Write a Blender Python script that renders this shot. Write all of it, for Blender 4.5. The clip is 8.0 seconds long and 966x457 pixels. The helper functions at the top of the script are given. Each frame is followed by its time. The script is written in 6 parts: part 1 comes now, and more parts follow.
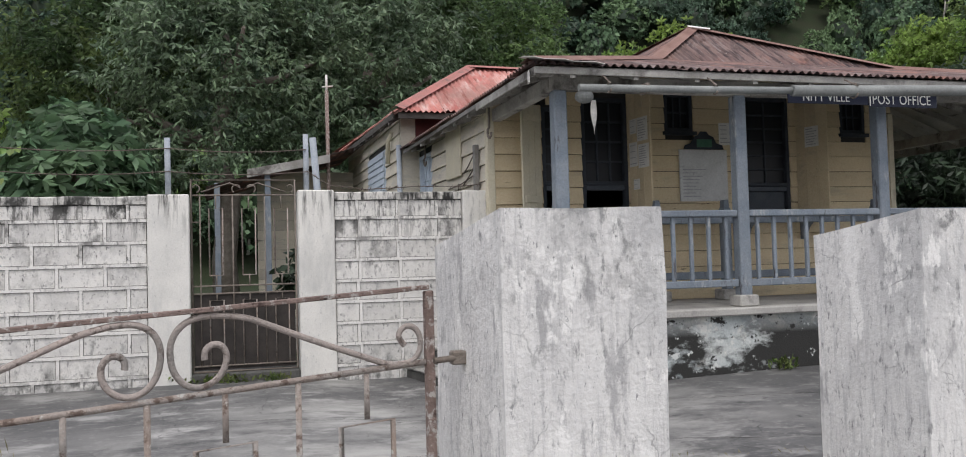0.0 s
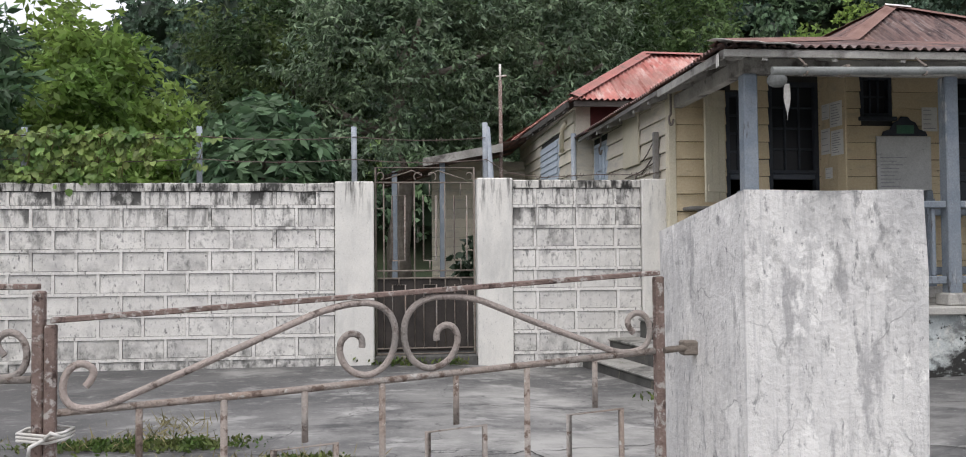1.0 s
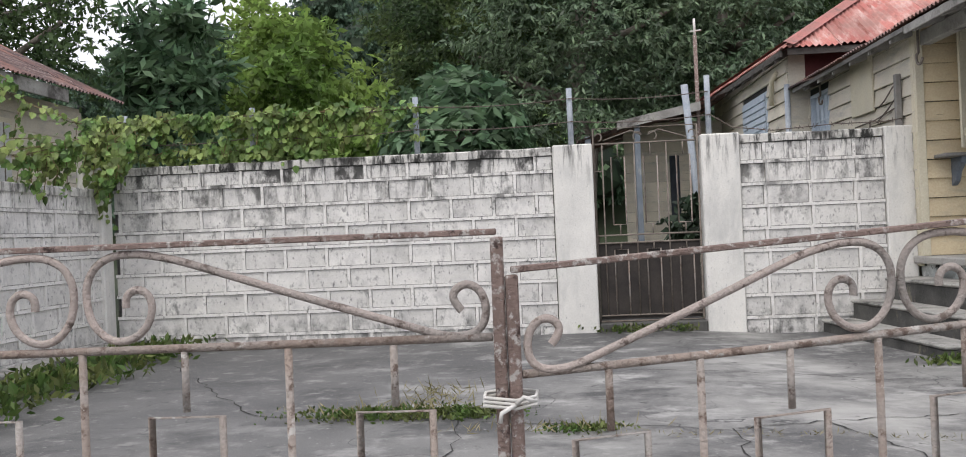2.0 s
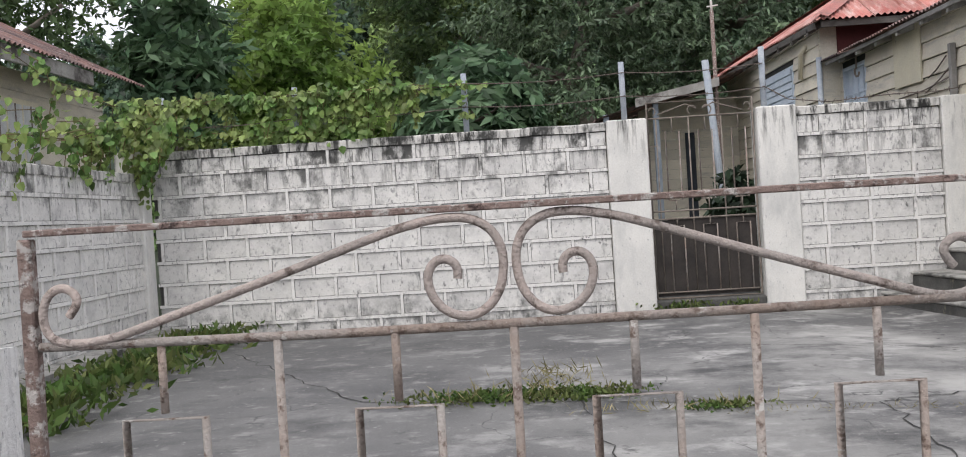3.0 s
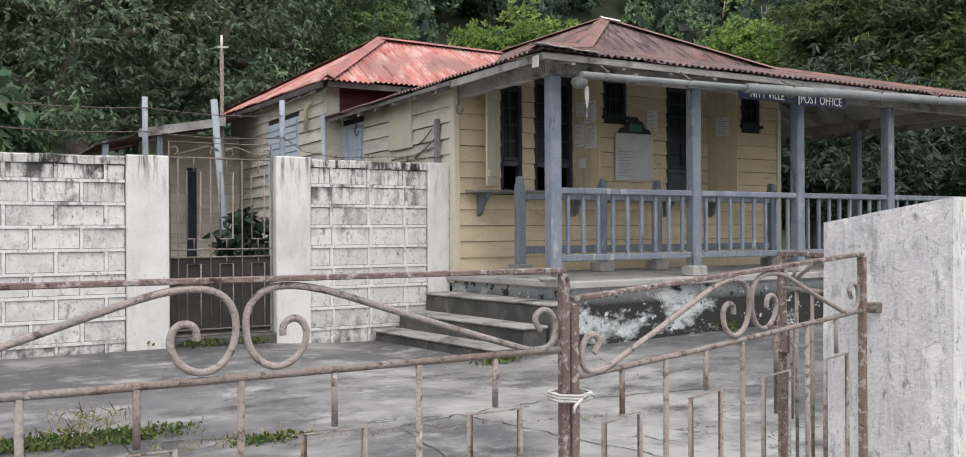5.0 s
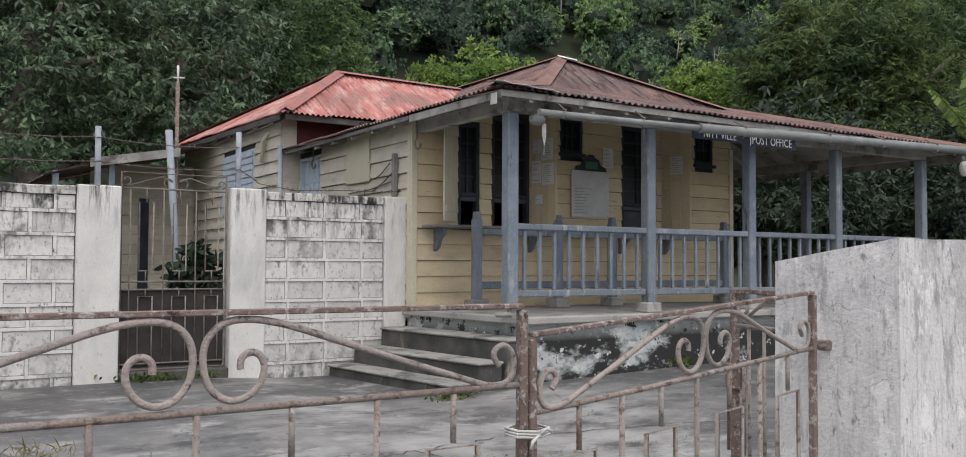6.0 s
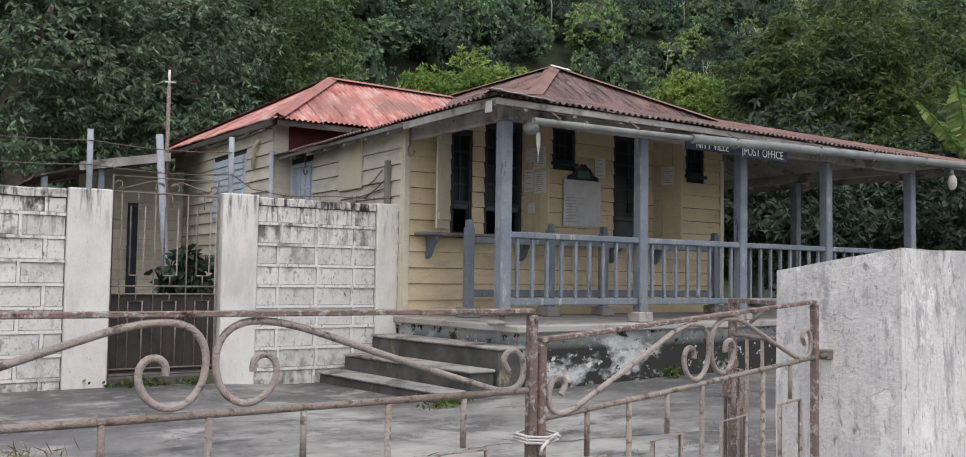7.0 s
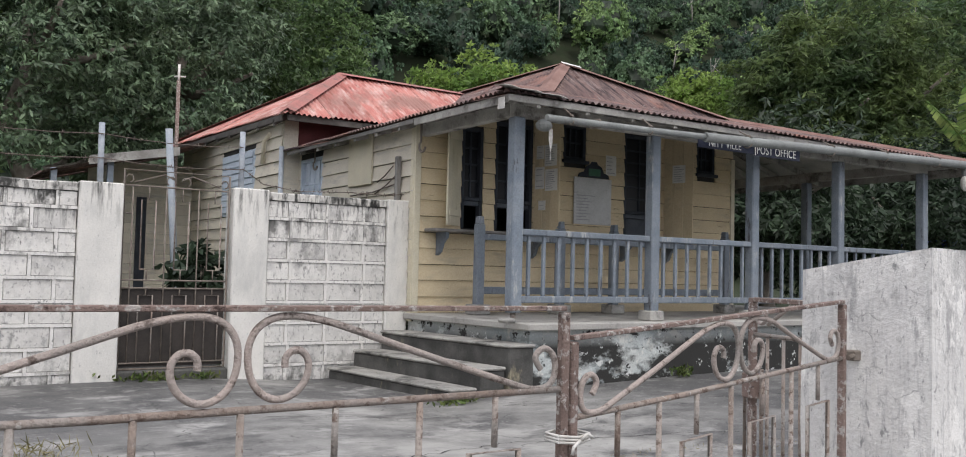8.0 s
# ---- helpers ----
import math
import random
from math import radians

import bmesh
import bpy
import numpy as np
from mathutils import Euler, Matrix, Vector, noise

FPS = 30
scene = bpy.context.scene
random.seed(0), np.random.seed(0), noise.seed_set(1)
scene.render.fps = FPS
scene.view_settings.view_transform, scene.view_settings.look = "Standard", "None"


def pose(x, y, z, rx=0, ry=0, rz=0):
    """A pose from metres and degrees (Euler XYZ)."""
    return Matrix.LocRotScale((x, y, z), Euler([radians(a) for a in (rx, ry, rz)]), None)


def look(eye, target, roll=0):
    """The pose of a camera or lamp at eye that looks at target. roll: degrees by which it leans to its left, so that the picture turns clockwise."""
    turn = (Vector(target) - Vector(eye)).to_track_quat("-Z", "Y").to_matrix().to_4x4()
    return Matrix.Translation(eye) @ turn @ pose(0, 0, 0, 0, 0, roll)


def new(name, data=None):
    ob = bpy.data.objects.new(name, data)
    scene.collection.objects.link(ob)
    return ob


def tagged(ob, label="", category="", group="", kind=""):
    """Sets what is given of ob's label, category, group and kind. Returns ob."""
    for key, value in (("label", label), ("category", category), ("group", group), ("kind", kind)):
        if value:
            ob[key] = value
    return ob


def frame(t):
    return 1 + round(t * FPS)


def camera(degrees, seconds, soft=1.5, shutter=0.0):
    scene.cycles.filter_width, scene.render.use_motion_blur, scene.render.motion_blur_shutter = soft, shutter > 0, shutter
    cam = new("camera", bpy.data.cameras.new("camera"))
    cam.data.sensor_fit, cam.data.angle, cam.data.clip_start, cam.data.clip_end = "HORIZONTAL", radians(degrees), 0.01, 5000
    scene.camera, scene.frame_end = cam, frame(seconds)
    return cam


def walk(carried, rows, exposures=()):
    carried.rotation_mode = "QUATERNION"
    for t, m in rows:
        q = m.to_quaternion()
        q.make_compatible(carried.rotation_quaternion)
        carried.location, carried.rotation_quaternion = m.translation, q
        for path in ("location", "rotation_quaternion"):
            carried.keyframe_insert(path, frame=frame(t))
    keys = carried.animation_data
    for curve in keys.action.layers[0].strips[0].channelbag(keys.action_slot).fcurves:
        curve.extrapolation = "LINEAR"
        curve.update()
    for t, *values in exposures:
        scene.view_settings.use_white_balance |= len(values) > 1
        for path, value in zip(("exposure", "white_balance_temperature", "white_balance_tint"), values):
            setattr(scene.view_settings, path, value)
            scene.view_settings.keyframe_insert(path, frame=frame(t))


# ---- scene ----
cam = camera(56.3, 8.0, soft=1.0)
PATH = [
    (0, (0.715, 0.351, 1.145), (1.283, 2.267, 1.223), -1.6),
    (0.5, (0.675, 0.363, 1.144), (1.207, 2.29, 1.22), -1.2),
    (1, (0.572, 0.46, 1.132), (0.788, 2.447, 1.195), -0.5),
    (1.5, (0.354, 0.649, 1.11), (0.268, 2.646, 1.152), -0.8),
    (2.8, (-0.731, 0.893, 1.049), (-0.890, 2.885, 1.019), -3.1),
    (3, (-0.870, 0.921, 1.068), (-0.955, 2.919, 1.039), -3.6),
    (3.5, (-1.15, 0.834, 1.112), (-0.799, 2.802, 1.058), -3.4),
    (4, (-1.288, 0.702, 1.149), (-0.637, 2.592, 1.087), -2.6),
    (4.5, (-1.338, 0.64, 1.172), (-0.466, 2.439, 1.132), -1.2),
    (6, (-1.376, 0.61, 1.177), (-0.294, 2.29, 1.258), 0.3),
    (6.5, (-1.39, 0.612, 1.175), (-0.289, 2.279, 1.274), 0.6),
    (7, (-1.42, 0.644, 1.166), (-0.316, 2.308, 1.267), 0.9),
    (7.5, (-1.436, 0.66, 1.172), (-0.332, 2.325, 1.273), 1.1),
    (8, (-1.451, 0.71, 1.162), (-0.356, 2.381, 1.257), 1.4),
]
EXPOSURES = [(0, 0.37), (0.5, 0.37), (1.0, 0.45), (1.5, 0.50), (3, 0.53), (4.5, 0.73), (6, 0.30), (6.5, 0.31), (7, 0.40), (8, 0.47)]
walk(cam, [(t, look(eye, target, roll)) for t, eye, target, roll in PATH], EXPOSURES)

# ---------------------------------------------------------------- light
world = bpy.data.worlds.new("overcast_sky")
scene.world = world
world.use_nodes = True
wn = world.node_tree
wn.nodes.clear()
sky = wn.nodes.new("ShaderNodeTexSky")
sky.sky_type = "NISHITA"
sky.sun_disc = False
sky.sun_elevation, sky.sun_rotation = radians(58), radians(200)
sky.dust_density, sky.air_density = 4.0, 1.0
soft = wn.nodes.new("ShaderNodeMixRGB")
soft.inputs[0].default_value = 0.75
soft.inputs[2].default_value = (9.3, 9.2, 9.9, 1)
wn.links.new(sky.outputs[0], soft.inputs[1])
back = wn.nodes.new("ShaderNodeBackground")
back.inputs[1].default_value = 0.11
wn.links.new(soft.outputs[0], back.inputs[0])
wout = wn.nodes.new("ShaderNodeOutputWorld")
wn.links.new(back.outputs[0], wout.inputs[0])

sun = new("sun", bpy.data.lights.new("sun", "SUN"))
sun.data.energy, sun.data.angle, sun.data.color = 1.0, radians(25), (1.0, 0.98, 0.95)
sun.matrix_world = look((-6, -12, 30), (0, 4, 0))


# ---------------------------------------------------------------- materials
def nodes_of(name):
    m = bpy.data.materials.new(name)
    m.use_nodes = True
    nt = m.node_tree
    nt.nodes.clear()
    out = nt.nodes.new("ShaderNodeOutputMaterial")
    bsdf = nt.nodes.new("ShaderNodeBsdfPrincipled")
    nt.links.new(bsdf.outputs[0], out.inputs[0])
    return m, nt, bsdf, out


def rgba(c):
    return (c[0], c[1], c[2], 1)


def surf(name, col, col2, scale=6.0, rough=0.8, metal=0.0, bump=0.3, fine=60.0, stains=(), vary=0.0, spec=0.3, island=0.0, cracks=None):
    """Two-scale colour, then stains: (colour, scale, low, high, stretch, zband); band None or (axis, from, to), along which it grows."""
    m, nt, bsdf, out = nodes_of(name)
    L, N = nt.links.new, nt.nodes.new
    tc, info = N("ShaderNodeNewGeometry"), N("ShaderNodeObjectInfo")
    shift = N("ShaderNodeVectorMath")
    shift.operation = "MULTIPLY_ADD"
    L(info.outputs["Random"], shift.inputs[0])
    shift.inputs[1].default_value = (3.1, 1.7, 2.3) if vary else (0, 0, 0)
    L(tc.outputs["Position"], shift.inputs[2])

    def noise_of(sc, detail=6.0, stretch=(1, 1, 1), rgh=0.6):
        mp = N("ShaderNodeMapping")
        mp.inputs["Scale"].default_value = stretch
        L(shift.outputs[0], mp.inputs[0])
        n = N("ShaderNodeTexNoise")
        n.inputs["Scale"].default_value, n.inputs["Detail"].default_value = sc, detail
        n.inputs["Roughness"].default_value = rgh
        L(mp.outputs[0], n.inputs["Vector"])
        return n.outputs["Fac"]

    def ramp(fac, lo, hi):
        r = N("ShaderNodeMapRange")
        r.inputs[1].default_value, r.inputs[2].default_value = lo, hi
        L(fac, r.inputs[0])
        return r.outputs[0]

    mix = N("ShaderNodeMixRGB")
    mix.inputs[1].default_value, mix.inputs[2].default_value = rgba(col), rgba(col2)
    L(ramp(noise_of(scale), 0.35, 0.65), mix.inputs[0])
    last = mix.outputs[0]
    grain = N("ShaderNodeMixRGB")
    grain.blend_type = "OVERLAY"
    grain.inputs[0].default_value = 0.35
    L(last, grain.inputs[1])
    L(noise_of(fine, 4.0), grain.inputs[2])
    last = grain.outputs[0]
    if vary or island:
        hsv = N("ShaderNodeHueSaturation")
        src = info.outputs["Random"]
        if island:
            src = N("ShaderNodeNewGeometry").outputs["Random Per Island"]
        a = max(vary, island)
        L(ramp(src, 0, 1), hsv.inputs["Value"])
        hsv.inputs["Value"].links[0].from_node.inputs[3].default_value = 1 - a
        hsv.inputs["Value"].links[0].from_node.inputs[4].default_value = 1 + a
        L(last, hsv.inputs["Color"])
        last = hsv.outputs[0]
    for scol, ssc, lo, hi, stretch, zband in stains:
        fac = ramp(noise_of(ssc, 8.0, stretch, 0.68), lo, hi)
        if zband:
            sep = N("ShaderNodeSeparateXYZ")
            L(tc.outputs["Position"], sep.inputs[0])
            mul = N("ShaderNodeMath")
            mul.operation = "MULTIPLY"
            L(fac, mul.inputs[0])
            L(ramp(sep.outputs[zband[0]], zband[1], zband[2]), mul.inputs[1])
            fac = mul.outputs[0]
        mx = N("ShaderNodeMixRGB")
        L(fac, mx.inputs[0])
        L(last, mx.inputs[1])
        mx.inputs[2].default_value = rgba(scol)
        last = mx.outputs[0]
    if cracks:
        ccol, csc, cw, lo, hi = cracks
        warp = N("ShaderNodeVectorMath")
        warp.operation = "MULTIPLY_ADD"
        wob = N("ShaderNodeTexNoise")
        wob.inputs["Scale"].default_value, wob.inputs["Detail"].default_value = csc * 1.6, 6.0
        L(shift.outputs[0], wob.inputs["Vector"])
        L(wob.outputs["Color"], warp.inputs[0])
        warp.inputs[1].default_value = (0.30 / csc * 2,) * 3
        L(shift.outputs[0], warp.inputs[2])
        vor = N("ShaderNodeTexVoronoi")
        vor.feature = "DISTANCE_TO_EDGE"
        vor.inputs["Scale"].default_value = csc
        L(warp.outputs[0], vor.inputs["Vector"])
        line = N("ShaderNodeMath")
        line.operation = "MULTIPLY"
        L(ramp(vor.outputs["Distance"], cw, 0.0), line.inputs[0])
        L(ramp(noise_of(csc * 0.9, 4.0), lo, hi), line.inputs[1])
        cm = N("ShaderNodeMixRGB")
        L(line.outputs[0], cm.inputs[0])
        L(last, cm.inputs[1])
        cm.inputs[2].default_value = rgba(ccol)
        last = cm.outputs[0]
    L(last, bsdf.inputs["Base Color"])
    bsdf.inputs["Roughness"].default_value = rough
    bsdf.inputs["Metallic"].default_value = metal
    bsdf.inputs["Specular IOR Level"].default_value = spec
    b = N("ShaderNodeBump")
    b.inputs["Strength"].default_value, b.inputs["Distance"].default_value = bump, 0.01
    add = N("ShaderNodeMath")
    add.operation = "ADD"
    L(noise_of(fine), add.inputs[0])
    L(noise_of(scale * 2.5), add.inputs[1])
    L(add.outputs[0], b.inputs["Height"])
    L(b.outputs[0], bsdf.inputs["Normal"])
    return m


def leaf_mat(name, col, col2, tint_scale=0.6, shine=0.35, thin=0.3):
    m, nt, bsdf, out = nodes_of(name)
    L, N = nt.links.new, nt.nodes.new
    tc = N("ShaderNodeTexCoord")
    n = N("ShaderNodeTexNoise")
    n.inputs["Scale"].default_value, n.inputs["Detail"].default_value = tint_scale, 3.0
    L(tc.outputs["Object"], n.inputs["Vector"])
    r = N("ShaderNodeMapRange")
    r.inputs[1].default_value, r.inputs[2].default_value = 0.38, 0.62
    L(n.outputs["Fac"], r.inputs[0])
    mix = N("ShaderNodeMixRGB")
    mix.inputs[1].default_value, mix.inputs[2].default_value = rgba(col), rgba(col2)
    L(r.outputs[0], mix.inputs[0])
    hsv = N("ShaderNodeHueSaturation")
    geo = N("ShaderNodeNewGeometry")
    v = N("ShaderNodeMapRange")
    v.inputs[3].default_value, v.inputs[4].default_value = 0.45, 1.6
    L(geo.outputs["Random Per Island"], v.inputs[0])
    L(v.outputs[0], hsv.inputs["Value"])
    L(mix.outputs[0], hsv.inputs["Color"])
    L(hsv.outputs[0], bsdf.inputs["Base Color"])
    bsdf.inputs["Roughness"].default_value = 0.55
    bsdf.inputs["Specular IOR Level"].default_value = shine
    tr = N("ShaderNodeBsdfTranslucent")
    L(hsv.outputs[0], tr.inputs[0])
    ms = N("ShaderNodeMixShader")
    ms.inputs[0].default_value = thin
    L(bsdf.outputs[0], ms.inputs[1])
    L(tr.outputs[0], ms.inputs[2])
    L(ms.outputs[0], out.inputs[0])
    return m


MOULD = (0.035, 0.035, 0.033)
M = {}
MOULD_STREAKS = ((0.045, 0.045, 0.043), 9.0, 0.50, 0.60, (1.9, 1.9, 0.28), (2, 1.30, 1.92))
MOULD_PATCHES = ((0.07, 0.07, 0.066), 2.4, 0.53, 0.63, (1.2, 1.2, 0.9), (2, 0.70, 1.80))
MOULD_SPOTS = ((0.17, 0.17, 0.163), 20.0, 0.60, 0.67, (1.3, 1.3, 0.6), None)
M["block"] = surf("whitewashed_block", (0.725, 0.71, 0.675), (0.625, 0.615, 0.585), 5.0, 0.9, bump=0.45, vary=0.08, stains=[
    ((0.50, 0.49, 0.475), 3.4, 0.50, 0.68, (1, 1, 1), None), ((0.36, 0.355, 0.345), 24.0, 0.56, 0.66, (1, 1, 0.7), None), ((0.24, 0.24, 0.23), 6.0, 0.60, 0.70, (1.2, 1.2, 0.7), None),
    MOULD_PATCHES, MOULD_STREAKS, MOULD_SPOTS, ((0.16, 0.16, 0.15), 7.0, 0.46, 0.62, (1, 1, 0.8), (2, 0.36, 0.02))])
M["mortar"] = surf("whitewashed_mortar", (0.76, 0.745, 0.71), (0.68, 0.665, 0.635), 3.0, 0.9, bump=0.3, stains=[
    ((0.44, 0.43, 0.42), 18.0, 0.57, 0.68, (1, 1, 0.8), None), MOULD_PATCHES, MOULD_STREAKS, MOULD_SPOTS, ((0.17, 0.17, 0.16), 7.0, 0.46, 0.64, (1, 1, 0.8), (2, 0.30, 0.0))])
M["coping"] = surf("mouldy_wall_top", (0.66, 0.645, 0.605), (0.52, 0.51, 0.48), 5.0, 0.95, bump=0.6, stains=[
    MOULD_PATCHES, MOULD_STREAKS, MOULD_SPOTS, (MOULD, 5.0, 0.52, 0.62, (1.4, 1.4, 0.5), None)])
M["plaster"] = surf("whitewashed_plaster", (0.74, 0.725, 0.68), (0.64, 0.63, 0.595), 3.0, 0.9, bump=0.2, stains=[
    ((0.50, 0.50, 0.48), 2.4, 0.48, 0.72, (1.6, 1.6, 0.6), None), ((0.40, 0.40, 0.385), 26.0, 0.60, 0.70, (1.2, 1.2, 0.6), None), (MOULD, 9.0, 0.50, 0.64, (2.0, 2.0, 0.2), (2, 1.5, 1.95))])
M["gate_pillar"] = surf("peeling_pillar_plaster", (0.76, 0.75, 0.72), (0.67, 0.66, 0.64), 5.0, 0.9, bump=0.45, fine=70, cracks=((0.33, 0.33, 0.32), 6.0, 0.016, 0.52, 0.66), stains=[
    ((0.47, 0.47, 0.465), 2.6, 0.46, 0.64, (1.6, 1.6, 0.55), (2, 0.55, 1.2)), ((0.52, 0.515, 0.505), 22.0, 0.50, 0.66, (2.6, 2.6, 0.22), None), ((0.30, 0.30, 0.295), 40.0, 0.57, 0.67, (1.1, 1.1, 0.5), None), ((0.34, 0.34, 0.335), 5.0, 0.52, 0.66, (1.3, 1.3, 0.7), (2, 0.95, 1.27)),
    ((0.82, 0.81, 0.78), 6.0, 0.56, 0.60, (1.5, 1.5, 0.7), None), ((0.42, 0.415, 0.41), 9.0, 0.58, 0.66, (1.5, 1.5, 0.55), None), ((0.17, 0.17, 0.168), 11.0, 0.56, 0.64, (1.1, 1.1, 0.8), (2, 0.98, 1.28)), ((0.30, 0.30, 0.295), 60.0, 0.62, 0.68, (1, 1, 0.5), None)])
M["yard"] = surf("worn_yard_concrete", (0.085, 0.085, 0.086), (0.165, 0.163, 0.158), 0.7, 0.6, bump=0.3, fine=90, cracks=((0.05, 0.05, 0.05), 1.1, 0.007, 0.48, 0.56), stains=[
    ((0.36, 0.355, 0.335), 0.6, 0.40, 0.58, (1, 1.2, 1), (0, -1.2, 1.6)), ((0.085, 0.085, 0.085), 0.8, 0.36, 0.56, (1, 1, 1), (1, 6.6, 8.8)), ((0.36, 0.355, 0.34), 1.6, 0.53, 0.63, (0.9, 1.2, 1), (0, -3.0, 0.5)),
    ((0.10, 0.10, 0.10), 0.9, 0.30, 0.56, (1, 1, 1), (0, 3.4, 5.2)), ((0.07, 0.07, 0.07), 0.9, 0.52, 0.64, (1, 1.3, 1), None), ((0.28, 0.275, 0.26), 5.0, 0.56, 0.70, (0.9, 1.1, 1), None), ((0.30, 0.30, 0.285), 22.0, 0.60, 0.68, (1, 1, 1), None), ((0.055, 0.055, 0.055), 5.0, 0.61, 0.69, (1, 1, 1), None)])
M["slab"] = surf("grey_porch_concrete", (0.43, 0.42, 0.39), (0.33, 0.32, 0.30), 1.5, 0.85, bump=0.3, stains=[
    ((0.14, 0.14, 0.13), 3.0, 0.56, 0.72, (1, 1, 1), None)])
M["plinth"] = surf("blue_washed_plinth", (0.42, 0.475, 0.48), (0.53, 0.55, 0.53), 1.5, 0.9, bump=0.5, stains=[
    ((0.66, 0.66, 0.62), 5.0, 0.55, 0.62, (1, 1, 1), None), (MOULD, 1.5, 0.40, 0.47, (0.7, 1, 1.2), (2, 0.61, 0.40)), (MOULD, 8.0, 0.57, 0.61, (1, 1, 1), None), ((0.60, 0.62, 0.60), 7.0, 0.60, 0.63, (1, 1, 1), None)])
M["step"] = surf("stained_step_concrete", (0.40, 0.39, 0.36), (0.26, 0.255, 0.24), 2.5, 0.9, bump=0.5, stains=[
    ((0.07, 0.07, 0.065), 2.8, 0.50, 0.66, (1, 1, 1.5), None)])
# Also the block wall cores, where the dark colour stands for recess shade.
M["riser"] = surf("dark_riser_and_gap_shade", (0.055, 0.055, 0.052), (0.12, 0.118, 0.11), 3.0, 0.9, bump=0.5, stains=[
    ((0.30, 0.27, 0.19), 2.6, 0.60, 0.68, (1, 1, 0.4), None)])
M["yellow"] = surf("faded_yellow_board_paint", (0.665, 0.56, 0.37), (0.585, 0.49, 0.325), 2.2, 0.75, bump=0.25, vary=0.06, stains=[
    ((0.44, 0.385, 0.28), 3.0, 0.54, 0.72, (0.5, 1, 2), None), ((0.12, 0.10, 0.075), 10.0, 0.65, 0.70, (0.3, 0.3, 2.6), None)])
M["cream"] = surf("peeling_cream_board_paint", (0.66, 0.61, 0.50), (0.57, 0.53, 0.44), 2.5, 0.8, bump=0.35, vary=0.08, stains=[
    ((0.44, 0.42, 0.37), 4.0, 0.52, 0.68, (0.5, 0.5, 2), None), ((0.11, 0.095, 0.08), 10.0, 0.64, 0.69, (0.3, 0.3, 2.6), None)])
M["trim"] = surf("pale_cream_trim_paint", (0.66, 0.61, 0.46), (0.58, 0.54, 0.42), 3.0, 0.75, bump=0.2, stains=[
    ((0.22, 0.18, 0.13), 9.0, 0.66, 0.72, (1, 1, 0.4), None)])
M["blue"] = surf("grey_blue_weathered_paint", (0.155, 0.186, 0.222), (0.215, 0.243, 0.272), 5.0, 0.75, bump=0.3, vary=0.1, stains=[
    ((0.40, 0.41, 0.40), 10.0, 0.58, 0.68, (1, 1, 0.25), None), ((0.075, 0.075, 0.08), 13.0, 0.59, 0.67, (1, 1, 0.2), None)])
M["darkblue"] = surf("dark_slate_paint", (0.028, 0.034, 0.043), (0.045, 0.052, 0.064), 5.0, 0.75, bump=0.2)
M["slate"] = surf("worn_slate_paint", (0.055, 0.065, 0.08), (0.085, 0.097, 0.112), 5.0, 0.7, bump=0.2)
M["paleblue"] = surf("pale_blue_window_paint", (0.56, 0.63, 0.70), (0.48, 0.55, 0.62), 5.0, 0.7, bump=0.2, stains=[
    ((0.25, 0.27, 0.28), 9.0, 0.62, 0.72, (1, 1, 0.4), None)])
M["oldwood"] = surf("weathered_white_timber", (0.44, 0.43, 0.40), (0.27, 0.26, 0.24), 3.0, 0.85, bump=0.4, vary=0.12, stains=[
    ((0.10, 0.092, 0.085), 4.0, 0.52, 0.64, (0.7, 0.7, 0.7), None)])
M["ceilboard"] = surf("dull_white_soffit_boards", (0.46, 0.45, 0.42), (0.35, 0.34, 0.315), 3.0, 0.85, bump=0.3, stains=[
    ((0.16, 0.15, 0.13), 4.0, 0.62, 0.72, (2, 0.4, 1), None)])
M["greywood"] = surf("bare_grey_timber", (0.17, 0.165, 0.155), (0.26, 0.25, 0.235), 4.0, 0.9, bump=0.5)
M["rustroof"] = surf("brown_rusted_corrugated_iron", (0.145, 0.097, 0.090), (0.195, 0.142, 0.132), 1.6, 0.9, bump=0.25, vary=0.2, spec=0.1, stains=[
    ((0.25, 0.185, 0.165), 2.0, 0.54, 0.72, (1, 1, 1), None), ((0.075, 0.045, 0.04), 2.6, 0.54, 0.68, (1, 1, 1), None),
    ((0.055, 0.045, 0.048), 3.0, 0.50, 0.62, (4, 0.3, 0.3), None), ((0.27, 0.225, 0.215), 4.0, 0.56, 0.66, (4, 0.3, 0.3), None), ((0.50, 0.46, 0.42), 6.0, 0.64, 0.69, (0.5, 1.6, 1), None), ((0.30, 0.16, 0.13), 1.1, 0.52, 0.66, (1, 1, 1), None)])
M["redroof"] = surf("faded_red_corrugated_iron", (0.42, 0.155, 0.135), (0.52, 0.25, 0.215), 1.8, 0.92, bump=0.2, vary=0.12, spec=0.1, stains=[
    ((0.60, 0.44, 0.40), 2.4, 0.48, 0.66, (3, 0.8, 0.8), None), ((0.33, 0.19, 0.165), 1.0, 0.52, 0.66, (1, 1, 1), None), ((0.23, 0.085, 0.07), 2.4, 0.54, 0.68, (5, 0.6, 0.6), None)])
M["redcap"] = surf("worn_red_cap_paint", (0.40, 0.165, 0.145), (0.30, 0.16, 0.14), 3.0, 0.9, bump=0.2, stains=[
    ((0.20, 0.13, 0.115), 5.0, 0.52, 0.64, (1, 1, 1), None)])
